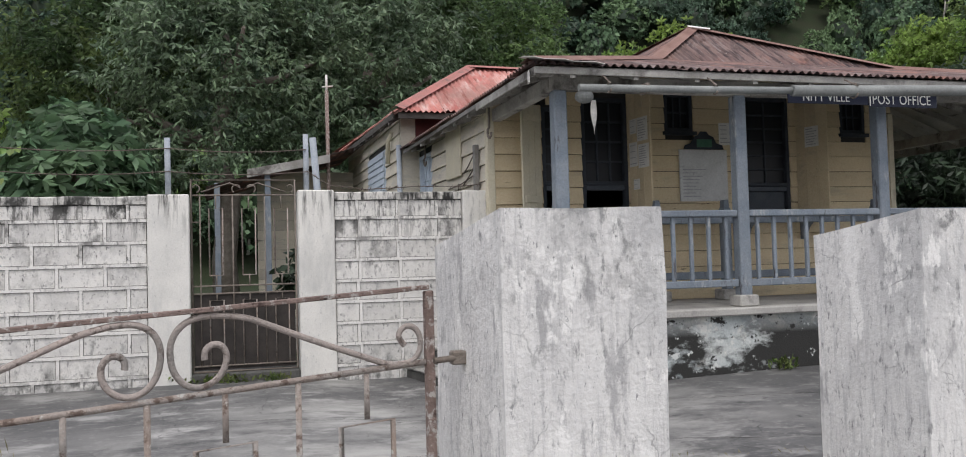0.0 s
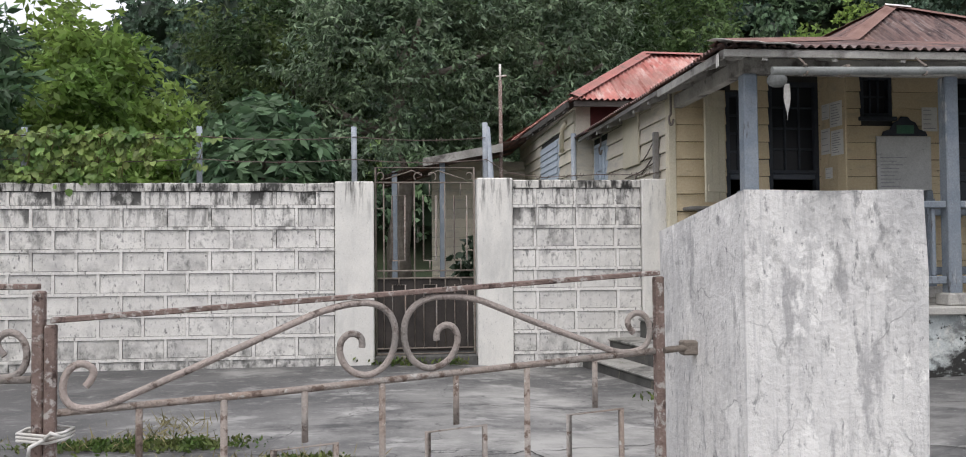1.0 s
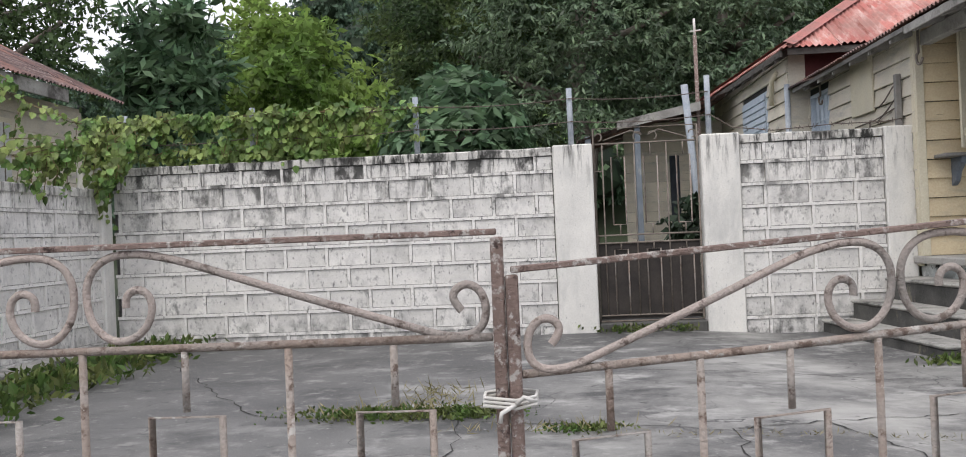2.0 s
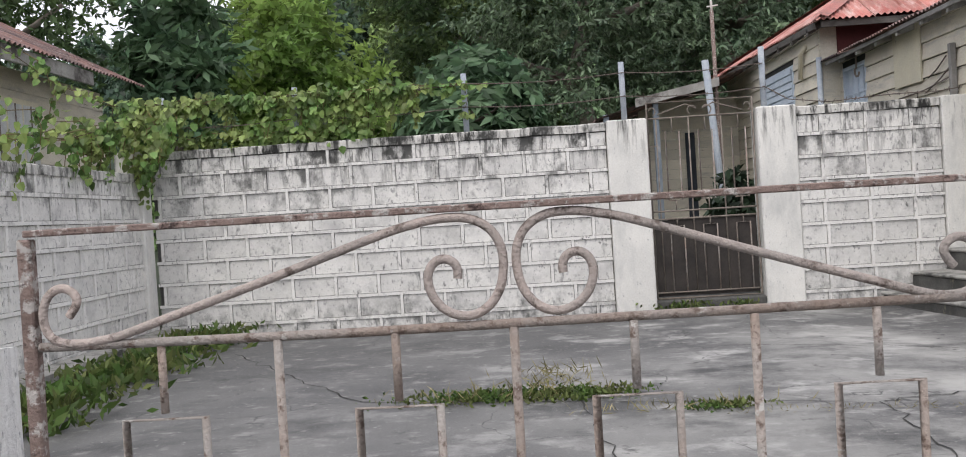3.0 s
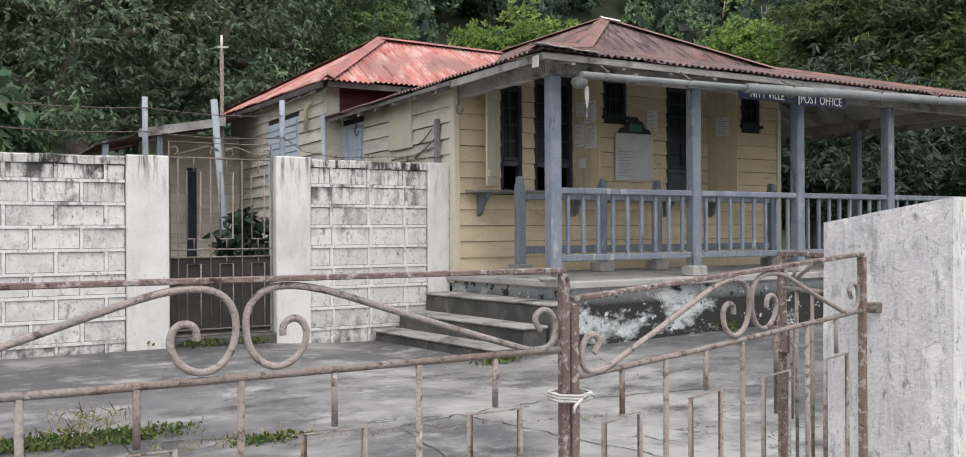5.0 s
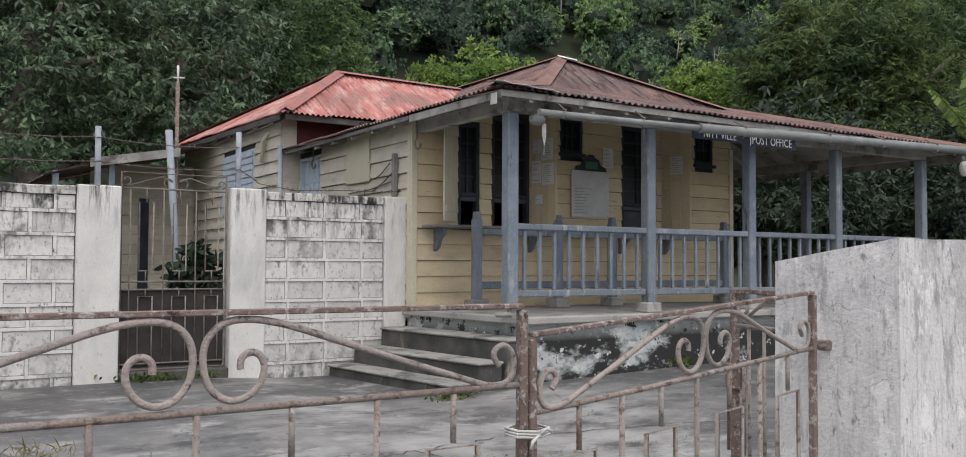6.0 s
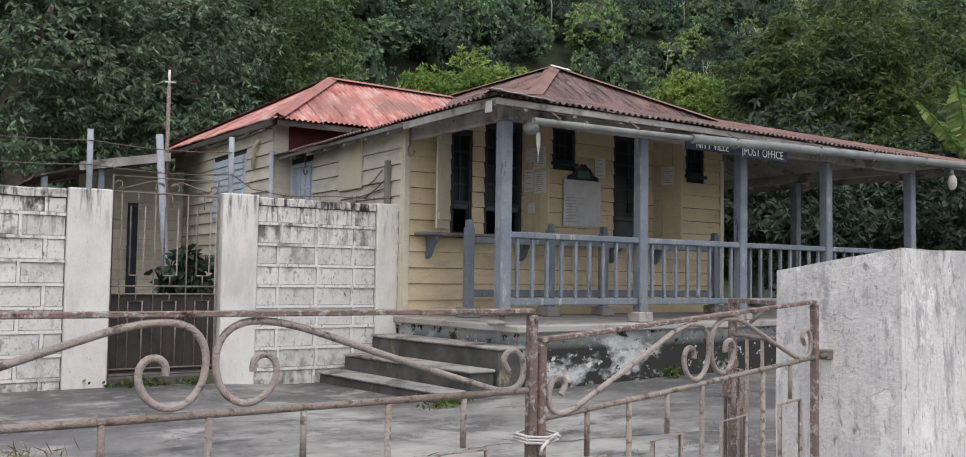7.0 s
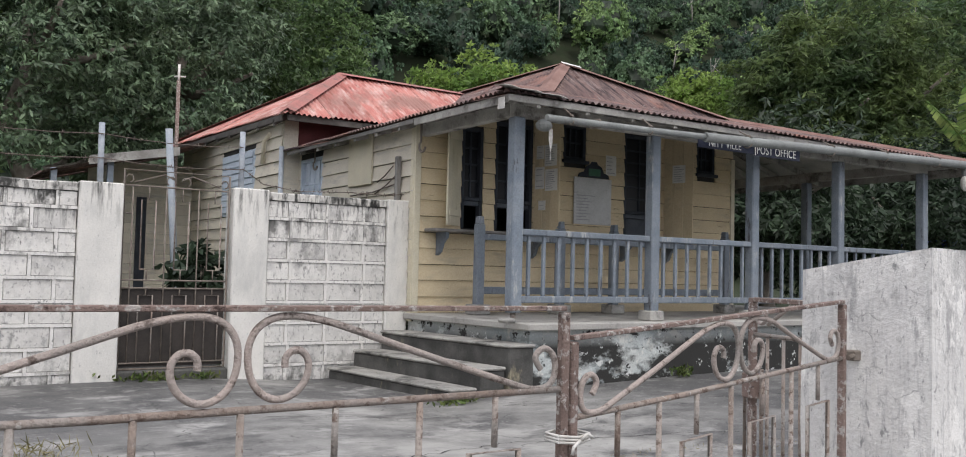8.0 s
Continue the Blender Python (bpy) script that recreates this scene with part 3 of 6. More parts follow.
def leaf_gate(width, label, m, ext=0.0, rise=0.0, off=0.0):
    """One low iron leaf in its own frame: x from 0 to width, z up, top bar at 1.08."""
    gate = thing("gate_leaf", label, "gate", "driveway gate leaves")
    gate.matrix_basis = m
    top, mid, low = 1.080, 0.893, 0.10
    part("top_bar", bbox(-ext, width, -0.010, 0.014, top - 0.0058, top + 0.0058, 0.002), M["rust"], gate, "flat rusty top bar")
    for x in (-ext, width):
        part("end_post", bbox(x - 0.0112, x + 0.0112, -0.010, 0.014, 0.04, top - 0.009, 0.003), M["rust"], gate, "rust brown angle-iron end post")
    part("middle_bar", tubes(([(0.013 - ext, 0, mid), (width / 3, 0, mid - 0.004), (width - 0.013, 0, mid)], 0.0078)), M["palerust"], gate)
    part("bottom_bar", tubes(([(0.013 - ext, 0, low), (width - 0.013, 0, low)], 0.0085)), M["palerust"], gate)
    n = 7
    for k in range(1, n + 1):
        x = width * k / (n + 1)
        if k % 2:
            half = 0.066
            part("bar", tubes(([(x, 0, mid - 0.008), (x, 0, 0.775)], 0.0072)), M["palerust"], gate)
            part("rectangle", tubes(([(x - half, 0, 0.30), (x - half, 0, 0.765), (x + half, 0, 0.765), (x + half, 0, 0.30), (x - half, 0, 0.30)], 0.0072)), M["palerust"], gate, "bent rod rectangle")
            part("bar", tubes(([(x, 0, 0.30), (x, 0, low)], 0.0072)), M["palerust"], gate)
        else:
            part("bar", tubes(([(x, 0, mid - 0.008), (x, 0, low)], 0.0075)), M["palerust"], gate)
    c = width / 2 + off
    for s in (-1, 1):
        # long diagonal that loops at the centre and curls at the end post; x from the leaf's middle, z from its top bar
        h = width - c if s > 0 else c
        loop = [(-0.135, -0.018), (-0.100, -0.013), (-0.060, -0.014), (-0.028, -0.030), (-0.011, -0.058), (-0.009, -0.090), (-0.016, -0.124), (-0.036, -0.150),
                (-0.064, -0.162), (-0.094, -0.156), (-0.117, -0.136), (-0.127, -0.108), (-0.123, -0.086), (-0.108, -0.073), (-0.090, -0.075), (-0.078, -0.088), (-0.080, -0.104)]
        hook = [(-h + 0.066, -0.128), (-h + 0.082, -0.112), (-h + 0.080, -0.094), (-h + 0.058, -0.082), (-h + 0.034, -0.092), (-h + 0.022, -0.118), (-h + 0.026, -0.150), (-h + 0.048, -0.168), (-h + 0.090, -0.170)]
        pts = [(c - s * x * (1.06 if x > -0.2 else 1.0) - (ext if s < 0 and x < -h + 0.1 else 0), 0.003 * s, top + z * 1.085) for x, z in hook + [(-h + 0.12 + (h - 0.29) * t, -0.163 + 0.137 * t) for t in (0.0, 0.06, 0.5, 0.94, 1.0)] + loop]
        path = bpy.data.curves.new("scroll", "CURVE")
        path.dimensions, path.bevel_depth, path.bevel_resolution, path.resolution_u = "3D", 0.0074, 2, 6
        sp = path.splines.new("NURBS")
        sp.points.add(len(pts) - 1)
        sp.use_endpoint_u, sp.order_u = True, 3
        for q, p in zip(sp.points, pts):
            q.co = (*p, 1)
        path.use_fill_caps = True
        path.materials.append(M["scroll"])
        ob = new("scroll", path)
        ob.parent = gate
        tagged(ob, "flaking painted iron scroll with curled end")
    shear = Matrix.Identity(4)
    shear[2][0] = rise
    for ob in gate.children:
        ob.data.transform(shear)
    return gate


def gates():
    leaf_gate(1.535, "low rusty iron driveway gate leaf with scrolls", pose(-1.662, 2.365, 0.004, 0, 0.15, 0.4), 0.022)
    leaf_gate(1.345, "low rusty iron gate leaf, sagging at its free end", pose(-0.100, 2.372, -0.069, 0, 0, 9.1), 0.0, 0.0587, 0.04)
    tie = thing("cloth_tie", "dirty white strip of cloth tied round both gate posts", "cloth tie")
    bm = bmesh.new()
    for k in range(3):
        z = 0.776 + 0.007 * k
        tube(bm, [(-0.155 + 0.0 * k, 2.35, z), (-0.10, 2.345, z - 0.006), (-0.065, 2.35, z), (-0.063, 2.40, z), (-0.11, 2.41, z + 0.004), (-0.156, 2.40, z), (-0.155, 2.35, z)], 0.0034, 6)
    part("loop", bm, M["cloth"], tie)
    part("tail", tubes(([(-0.10, 2.340, 0.778), (-0.085, 2.333, 0.792), (-0.068, 2.335, 0.784)], 0.004), ([(-0.10, 2.340, 0.778), (-0.125, 2.333, 0.765), (-0.128, 2.335, 0.748)], 0.004)), M["cloth"], tie)
    latch = thing("gate_latch", "rusty iron bolt latch set in the pillar", "latch")
    part("bolt", tubes(([(1.235, 2.57, 0.905), (1.34, 2.60, 0.91)], 0.008)), M["oldiron"], latch)
    part("keeper", bbox(1.285, 1.33, 2.58, 2.615, 0.89, 0.925, 0.004), M["oldiron"], latch)
    small = thing("walk_gate", "small rusty iron walk-in gate standing open behind the pillar", "gate")
    small.matrix_basis = pose(1.95, 3.57, 0, 0, 0, -105.3)
    part("end_post", bbox(-0.018, 0.018, -0.014, 0.018, 0.03, 1.07, 0.004), M["rust"], small, "rust orange end post")
    part("end_post", bbox(0.57, 0.60, -0.014, 0.018, 0.03, 1.07, 0.004), M["rust"], small)
    part("top_bar", bbox(0.018, 0.57, -0.012, 0.014, 1.05, 1.072, 0.003), M["rust"], small)
    for z in (0.90, 0.10):
        part("rail", tubes(([(0.018, 0, z), (0.57, 0, z)], 0.010)), M["palerust"], small)
    for k in range(1, 5):
        part("bar", tubes(([(0.117 * k, 0, 0.89), (0.117 * k, 0, 0.11)], 0.008)), M["palerust"], small)
    part("scroll", tubes(([(0.03, 0, 1.0)] + arc(0.075, 0.99, 0.045, 180, 440, 12, 0.025), 0.009), ([(0.12, 0, 0.95), (0.30, 0, 1.05)], 0.009)), M["scroll"], small)
    part("lock_box", bbox(-0.045, 0.045, -0.03, 0.03, 0.60, 0.72, 0.008), M["rust"], small, "rusty lock case")
    part("rectangle", tubes(([(-0.07, 0.01, 0.30), (-0.07, 0.01, 0.74), (0.06, 0.01, 0.74), (0.06, 0.01, 0.30)], 0.009)), M["palerust"], small)


# ---------------------------------------------------------------- tall iron gate in the block wall
def tall_gate():
    g = thing("iron_gate", "tall thin-barred iron gate with scrolls between plastered pillars", "gate")
    x0, x1, y = 0.475, 1.535, 10.2
    w = x1 - x0
    part("frame", tubes(([(x0, y, 0.10), (x0, y, 2.10), (x1, y, 2.10), (x1, y, 0.10), (x0, y, 0.10)], 0.012)), M["oldiron"], g)
    for z in (1.94, 0.99, 0.91, 0.16):
        part("rail", tubes(([(x0, y, z), (x1, y, z)], 0.009)), M["oldiron"], g)
    for f in (0.23, 0.545, 0.86):
        x, q = x0 + w * f, 0.068
        part("rectangle", tubes(([(x - q, y, 1.10), (x - q, y, 1.80), (x + q, y, 1.80), (x + q, y, 1.10), (x - q, y, 1.10)], 0.008)), M["palerust"], g)
        part("rectangle", tubes(([(x - q, y, 0.16), (x - q, y, 0.84), (x + q, y, 0.84), (x + q, y, 0.16)], 0.008)), M["palerust"], g)
        part("bar", tubes(([(x, y, 1.80), (x, y, 1.94)], 0.007)), M["oldiron"], g)
        part("bar", tubes(([(x, y, 1.10), (x, y, 0.99)], 0.007)), M["oldiron"], g)
        part("bar", tubes(([(x, y, 0.91), (x, y, 0.84)], 0.007)), M["oldiron"], g)
    for f in (0.08, 0.39, 0.70):
        x = x0 + w * f
        part("bar", tubes(([(x, y, 1.94), (x, y, 0.16)], 0.0075)), M["oldiron"], g)
    part("short_rail", tubes(([(x0, y, 1.66), (x0 + w * 0.08, y, 1.66)], 0.007)), M["oldiron"], g)
    c = (x0 + x1) / 2
    for s in (-1, 1):
        pts = [(c + s * 0.03 + s * (0.045 + 0.045 * math.cos(radians(a))), y, 2.005 + 0.045 * math.sin(radians(a))) for a in range(-60, 190, 25)]
        part("scroll", tubes((pts + [(c + s * 0.14, y, 2.07), (c + s * (w / 2 - 0.10), y, 1.975)], 0.007)), M["oldiron"], g)
        e = c + s * (w / 2 - 0.05)
        part("scroll", tubes(([(e + 0.035 * math.cos(radians(a)), y, 2.01 + 0.04 * math.sin(radians(a))) for a in range(-90, 200, 29)], 0.007)), M["oldiron"], g)
    # Plain near-black sheet fills the view behind the lower bars.
    part("kick_sheet", bbox(x0 + 0.015, x1 - 0.015, y + 0.012, y + 0.016, 0.12, 0.90, 0), M["backsheet"], g, "near-black sheet behind the lower bars")
    solid("gate_step", bbox(0.46, 1.555, 10.10, 10.55, -0.1, 0.09, 0.015), M["riser"], "near-black concrete threshold under the iron gate", "step", kind="structure")


# ---------------------------------------------------------------- fence posts and barbed wire on the wall
def fence_top():
    xs = [(-4.55, 2.50), (-3.14, 2.515), (-1.37, 2.536), (0.25, 2.543), (1.665, 2.60)]
    for k, (x, z) in enumerate(xs):
        bm = bmesh.new()
        tube(bm, [(x, WY + 0.1, 1.88), (x + random.uniform(-0.01, 0.01), WY + 0.1, z)], 0.03, 10)
        solid("fence_post", bm, M["pipe"], "blue-grey painted steel pipe post on the wall top", "fence post", "wall-top fence posts")
    for z in (2.43, 2.19):
        bm = bmesh.new()
        pts = [(-4.6, WY + 0.065, z)]
        for (a, _), (b, _) in zip(xs, xs[1:]):
            pts += [(a + (b - a) * t, WY + 0.065, z - 0.035 * 4 * t * (1 - t)) for t in (0.25, 0.5, 0.75, 1.0)]
        tube(bm, pts, 0.005, 5)
        for k in range(56):
            i = random.randrange(len(pts) - 1)
            p = Vector(pts[i]).lerp(Vector(pts[i + 1]), random.random())
            d = Vector((random.uniform(-0.3, 0.3), random.uniform(-1, 1), random.uniform(-1, 1))).normalized() * 0.028
            tube(bm, [p - d, p + d], 0.003, 4)
        solid("barbed_wire", bm, M["wire"], "rusty barbed wire strand strung between wall-top posts", "barbed wire", "barbed wire strands")
    bm = bmesh.new()
    pts = [(1.665, 10.2, 2.2), (1.9, 10.2, 2.05), (2.3, 10.18, 1.995), (2.9, 10.2, 2.03), (3.4, 10.2, 2.03), (3.6, 10.15, 2.05)]
    tube(bm, pts, 0.005, 5)
    for k in range(40):
        i = random.randrange(len(pts) - 1)
        p = Vector(pts[i]).lerp(Vector(pts[i + 1]), random.random())
        d = Vector((random.uniform(-0.5, 0.5), random.uniform(-1, 1), random.uniform(-1, 1))).normalized() * 0.03
        tube(bm, [p - d, p + d], 0.003, 4)
    solid("barbed_wire", bm, M["wire"], "loose rusty barbed wire lying along the wall top", "barbed wire", "barbed wire strands")


gate_pillars()
gates()
tall_gate()
fence_top()


def yard_cracks():
    rng = np.random.default_rng(91)
    bm = bmesh.new()
    for x0, y0, x1, y1 in ((-1.9, 6.25, 0.9, 5.55), (0.9, 5.55, 2.4, 6.1), (1.4, 5.75, 1.9, 4.3), (-0.6, 6.0, -0.4, 3.2), (2.4, 6.1, 5.0, 5.0), (0.5, 7.6, 2.6, 7.2), (-3.4, 8.6, -1.9, 6.25), (0.9, 5.55, 0.7, 3.4), (3.2, 7.4, 6.6, 6.2)):
        n = 22
        pts = []
        for k in range(n + 1):
            t = k / n
            pts.append(Vector((x0 + (x1 - x0) * t + rng.normal(0, 0.018), y0 + (y1 - y0) * t + rng.normal(0, 0.018), 0)))
        old = None
        for k, p in enumerate(pts):
            d = (pts[min(k + 1, n)] - pts[max(k - 1, 0)]).normalized()
            s = Vector((-d.y, d.x, 0)) * rng.uniform(0.002, 0.007)
            z = yard_z(p.x, p.y) + 0.004
            ring = [bm.verts.new((p + s).to_tuple()[:2] + (z,)), bm.verts.new((p - s).to_tuple()[:2] + (z,))]
            if old:
                bm.faces.new((old[0], old[1], ring[1], ring[0]))
            old = ring
    solid("yard_cracks", bm, M["dark"], "thin dark cracks across the yard concrete", "cracks", kind="structure")


yard_cracks()


# ---------------------------------------------------------------- porch slab and steps
SLAB = 0.66
FY, HX, HX1 = 10.0, 3.67, 9.1          # house front, west and east faces


def prism(poly, z0, z1, w=0.012):
    bm = bmesh.new()
    lo = [bm.verts.new((x, y, z0)) for x, y in poly]
    hi = [bm.verts.new((x, y, z1)) for x, y in poly]
    bm.faces.new(lo[::-1])
    bm.faces.new(hi)
    for k in range(len(poly)):
        n = (k + 1) % len(poly)
        bm.faces.new((lo[k], lo[n], hi[n], hi[k]))
    return bevelled(bm, w) if w else bm


def porch():
    p = thing("porch_base", "raised concrete porch with blue-washed mouldy plinth", "porch", kind="structure")
    part("slab", prism([(3.60, 10.1), (3.83, 7.90), (11.6, 7.90), (11.6, 15.0), (9.0, 15.0), (9.0, 10.1)], SLAB - 0.075, SLAB, 0.012), M["slab"], p, "grey concrete slab with chipped nosing")
    part("plinth", prism([(3.68, 10.1), (3.90, 7.99), (11.5, 7.99), (11.5, 15.0), (9.0, 15.0), (9.0, 10.1)], -0.2, SLAB - 0.077, 0), M["plinth"], p, "blue-washed plinth with black mould patches")
    s = thing("entrance_steps", "worn dark concrete steps up to the porch", "steps")
    # Risers near-black, treads grey.
    for xb, xf, z0, z1, xr in ((2.67, 2.95, -0.2, 0.06, 3.0), (2.97, 3.28, -0.2, 0.245, 3.33), (3.31, 3.60, -0.2, 0.455, 3.68)):
        part("riser", prism([(xb + 0.02, 10.09), (xf + 0.02, 7.93), (xr + 0.24, 7.93), (xr, 10.09)], z0, z1 - 0.035, 0.01), M["riser"], s, "near-black riser")
        part("tread", prism([(xb, 10.095), (xf, 7.91), (xr + 0.25, 7.91), (xr + 0.01, 10.095)], z1 - 0.033, z1, 0.012), M["step"], s, "worn grey tread")


# ---------------------------------------------------------------- timber walls
def gaps(lo, hi, cuts):
    """The stretches of lo..hi outside the cuts."""
    out, at = [], lo
    for a, b in sorted(cuts):
        if a > at:
            out.append((at, min(a, hi)))
        at = max(at, b)
    if at < hi:
        out.append((at, hi))
    return [(a, b) for a, b in out if b - a > 0.02]


def boarded(wall, u0, u1, z0, z1, holes, place, material, pitch, proud=0.032, cap=None):
    """A timber wall in its own frame (u along, outside towards -v): a core with its openings and lapped boards on it."""
    bm = bmesh.new()
    cuts = sorted({u0, u1, *[h[0] for h in holes], *[h[1] for h in holes]})
    for a, b in zip(cuts, cuts[1:]):
        inside = [(h[2], h[3]) for h in holes if h[0] < (a + b) / 2 < h[1]]
        for c, d in gaps(z0, z1 if cap is None else min(z1, cap(a), cap(b)), inside):
            box(bm, a, b, 0.0, 0.12, c, d, place)
    # Near-black core paints the lap shade into the gaps between boards.
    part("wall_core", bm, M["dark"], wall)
    z = z0
    while z < z1 - 0.02:
        top = min(z + pitch, z1)
        for a, b in gaps(u0, u1, [(h[0], h[1]) for h in holes if h[2] < top - 0.02 and h[3] > z + 0.02]):
            bm = bmesh.new()
            vs = box(bm, a, b - 0.002, -proud, 0.0, z + 0.003, top - 0.001)
            for v in vs:
                if v.co.z > z + 0.05 and v.co.y < -0.005:
                    v.co.y = -0.006
                v.co.z += random.uniform(-0.004, 0.004)
            if cap is not None and min(cap(a), cap(b)) < top + 0.02:
                keep = [u for u in np.linspace(a, b, 40) if cap(u) > top + 0.02]
                if len(keep) < 2:
                    bm.free()
                    continue
                for v in vs:
                    v.co.x = min(max(v.co.x, keep[0]), keep[-1])
            bevelled(bm, 0.003)
            bm.transform(place)
            part("board", bm, material, wall)
        z += pitch


def pane_window(name, u0, u1, z0, z1, place, cols, rows, frame_mat, label, sill=True, inner=0.05, pane="glass"):
    w = thing(name, label, "window", kind="structure")
    t = 0.045
    for a, b, c, d in ((u0, u0 + t, z0, z1), (u1 - t, u1, z0, z1), (u0 + t, u1 - t, z0, z0 + t), (u0 + t, u1 - t, z1 - t, z1)):
        part("window_frame", bbox(a, b, -0.01, inner + 0.03, c, d, 0.004, place), frame_mat, w)
    iw, ih = (u1 - u0 - 2 * t) / cols, (z1 - z0 - 2 * t) / rows
    for k in range(1, cols):
        x = u0 + t + iw * k
        part("glazing_bar", bbox(x - 0.011, x + 0.011, inner - 0.02, inner + 0.02, z0 + t, z1 - t, 0.003, place), frame_mat, w)
    for k in range(1, rows):
        z = z0 + t + ih * k
        part("glazing_bar", bbox(u0 + t, u1 - t, inner - 0.017, inner + 0.023, z - 0.011, z + 0.011, 0.003, place), frame_mat, w)
    for i in range(cols):
        for j in range(rows):
            a, c = u0 + t + iw * i, z0 + t + ih * j
            part("pane", bbox(a + 0.004, a + iw - 0.004, inner, inner + 0.005, c + 0.004, c + ih - 0.004, 0, place @ pose(0, random.uniform(0, 0.003), 0)), M[pane], w)
    if sill:
        part("window_sill", bbox(u0 - 0.03, u1 + 0.03, -0.06, 0.05, z0 - 0.045, z0, 0.006, place), frame_mat, w)
    return w


def half_open(name, hole, rail, place, cols, rows, label, panel=False):
    """A tall window glazed above a thick rail; below it open, or closed by a panel."""
    u0, u1, z0, z1 = hole
    w = pane_window(name, u0, u1, rail, z1, place, cols, rows, M["darkblue"], label, sill=False)
    for a, b in ((u0, u0 + 0.045), (u1 - 0.045, u1)):
        part("window_frame", bbox(a, b, -0.01, 0.08, z0, rail - 0.002, 0.004, place), M["darkblue"], w)
    part("meeting_rail", bbox(u0 + 0.046, u1 - 0.046, 0.0, 0.09, rail - 0.06, rail - 0.003, 0.005, place), M["slate"], w, "thick slate rail")
    if panel:
        part("lower_panel", bbox(u0 + 0.046, u1 - 0.046, 0.05, 0.075, z0, rail - 0.062, 0.004, place), M["slate"], w, "dull slate lower panel")
    return w


def leaf_board(name, hinge, free, z0, z1, mat, label, category):
    """A swung-out shutter leaf of upright planks between two plan points."""
    t = thing(name, label, category)
    h, f = Vector((*hinge, 0)), Vector((*free, 0))
    d = f - h
    ang = math.degrees(math.atan2(d.y, d.x))
    m = pose(h.x, h.y, 0, 0, 0, ang)
    n = 3
    for k in range(n):
        part("plank", bbox(d.length * k / n + 0.002, d.length * (k + 1) / n - 0.002, -0.012, 0.012, z0, z1, 0.003, m), mat, t)
    for z in (z0 + 0.15, z1 - 0.15):
        part("batten", bbox(0.02, d.length - 0.02, 0.013, 0.032, z - 0.04, z + 0.04, 0.003, m), mat, t)
    return t, m


def notice(m, u, v, z, w, h, label, lines, mat="paper", offset=-0.018):
    """A sheet pinned on a face; its writing cannot be read and is plain bars."""
    n = thing("notice", label, "notice", "pinned notices")
    part("sheet", bbox(u, u + w, offset - 0.002, offset, z, z + h, 0, m), M[mat], n)
    for k in range(lines):
        zz = z + h * (0.88 - 0.76 * k / max(1, lines - 1))
        ww = w * random.uniform(0.45, 0.8)
        part("writing_bar", bbox(u + w * 0.1, u + w * 0.1 + ww, offset - 0.003, offset - 0.0022, zz - h * 0.014, zz + h * 0.014, 0, m), M["ink"], n)
    return n


HOLES = [(4.30, 4.61, 1.68, 2.92), (4.79, 5.37, 1.68, 3.04), (5.86, 6.24, 2.66, 3.13), (6.93, 7.57, 1.68, 3.10), (8.33, 8.71, 2.67, 3.10)]


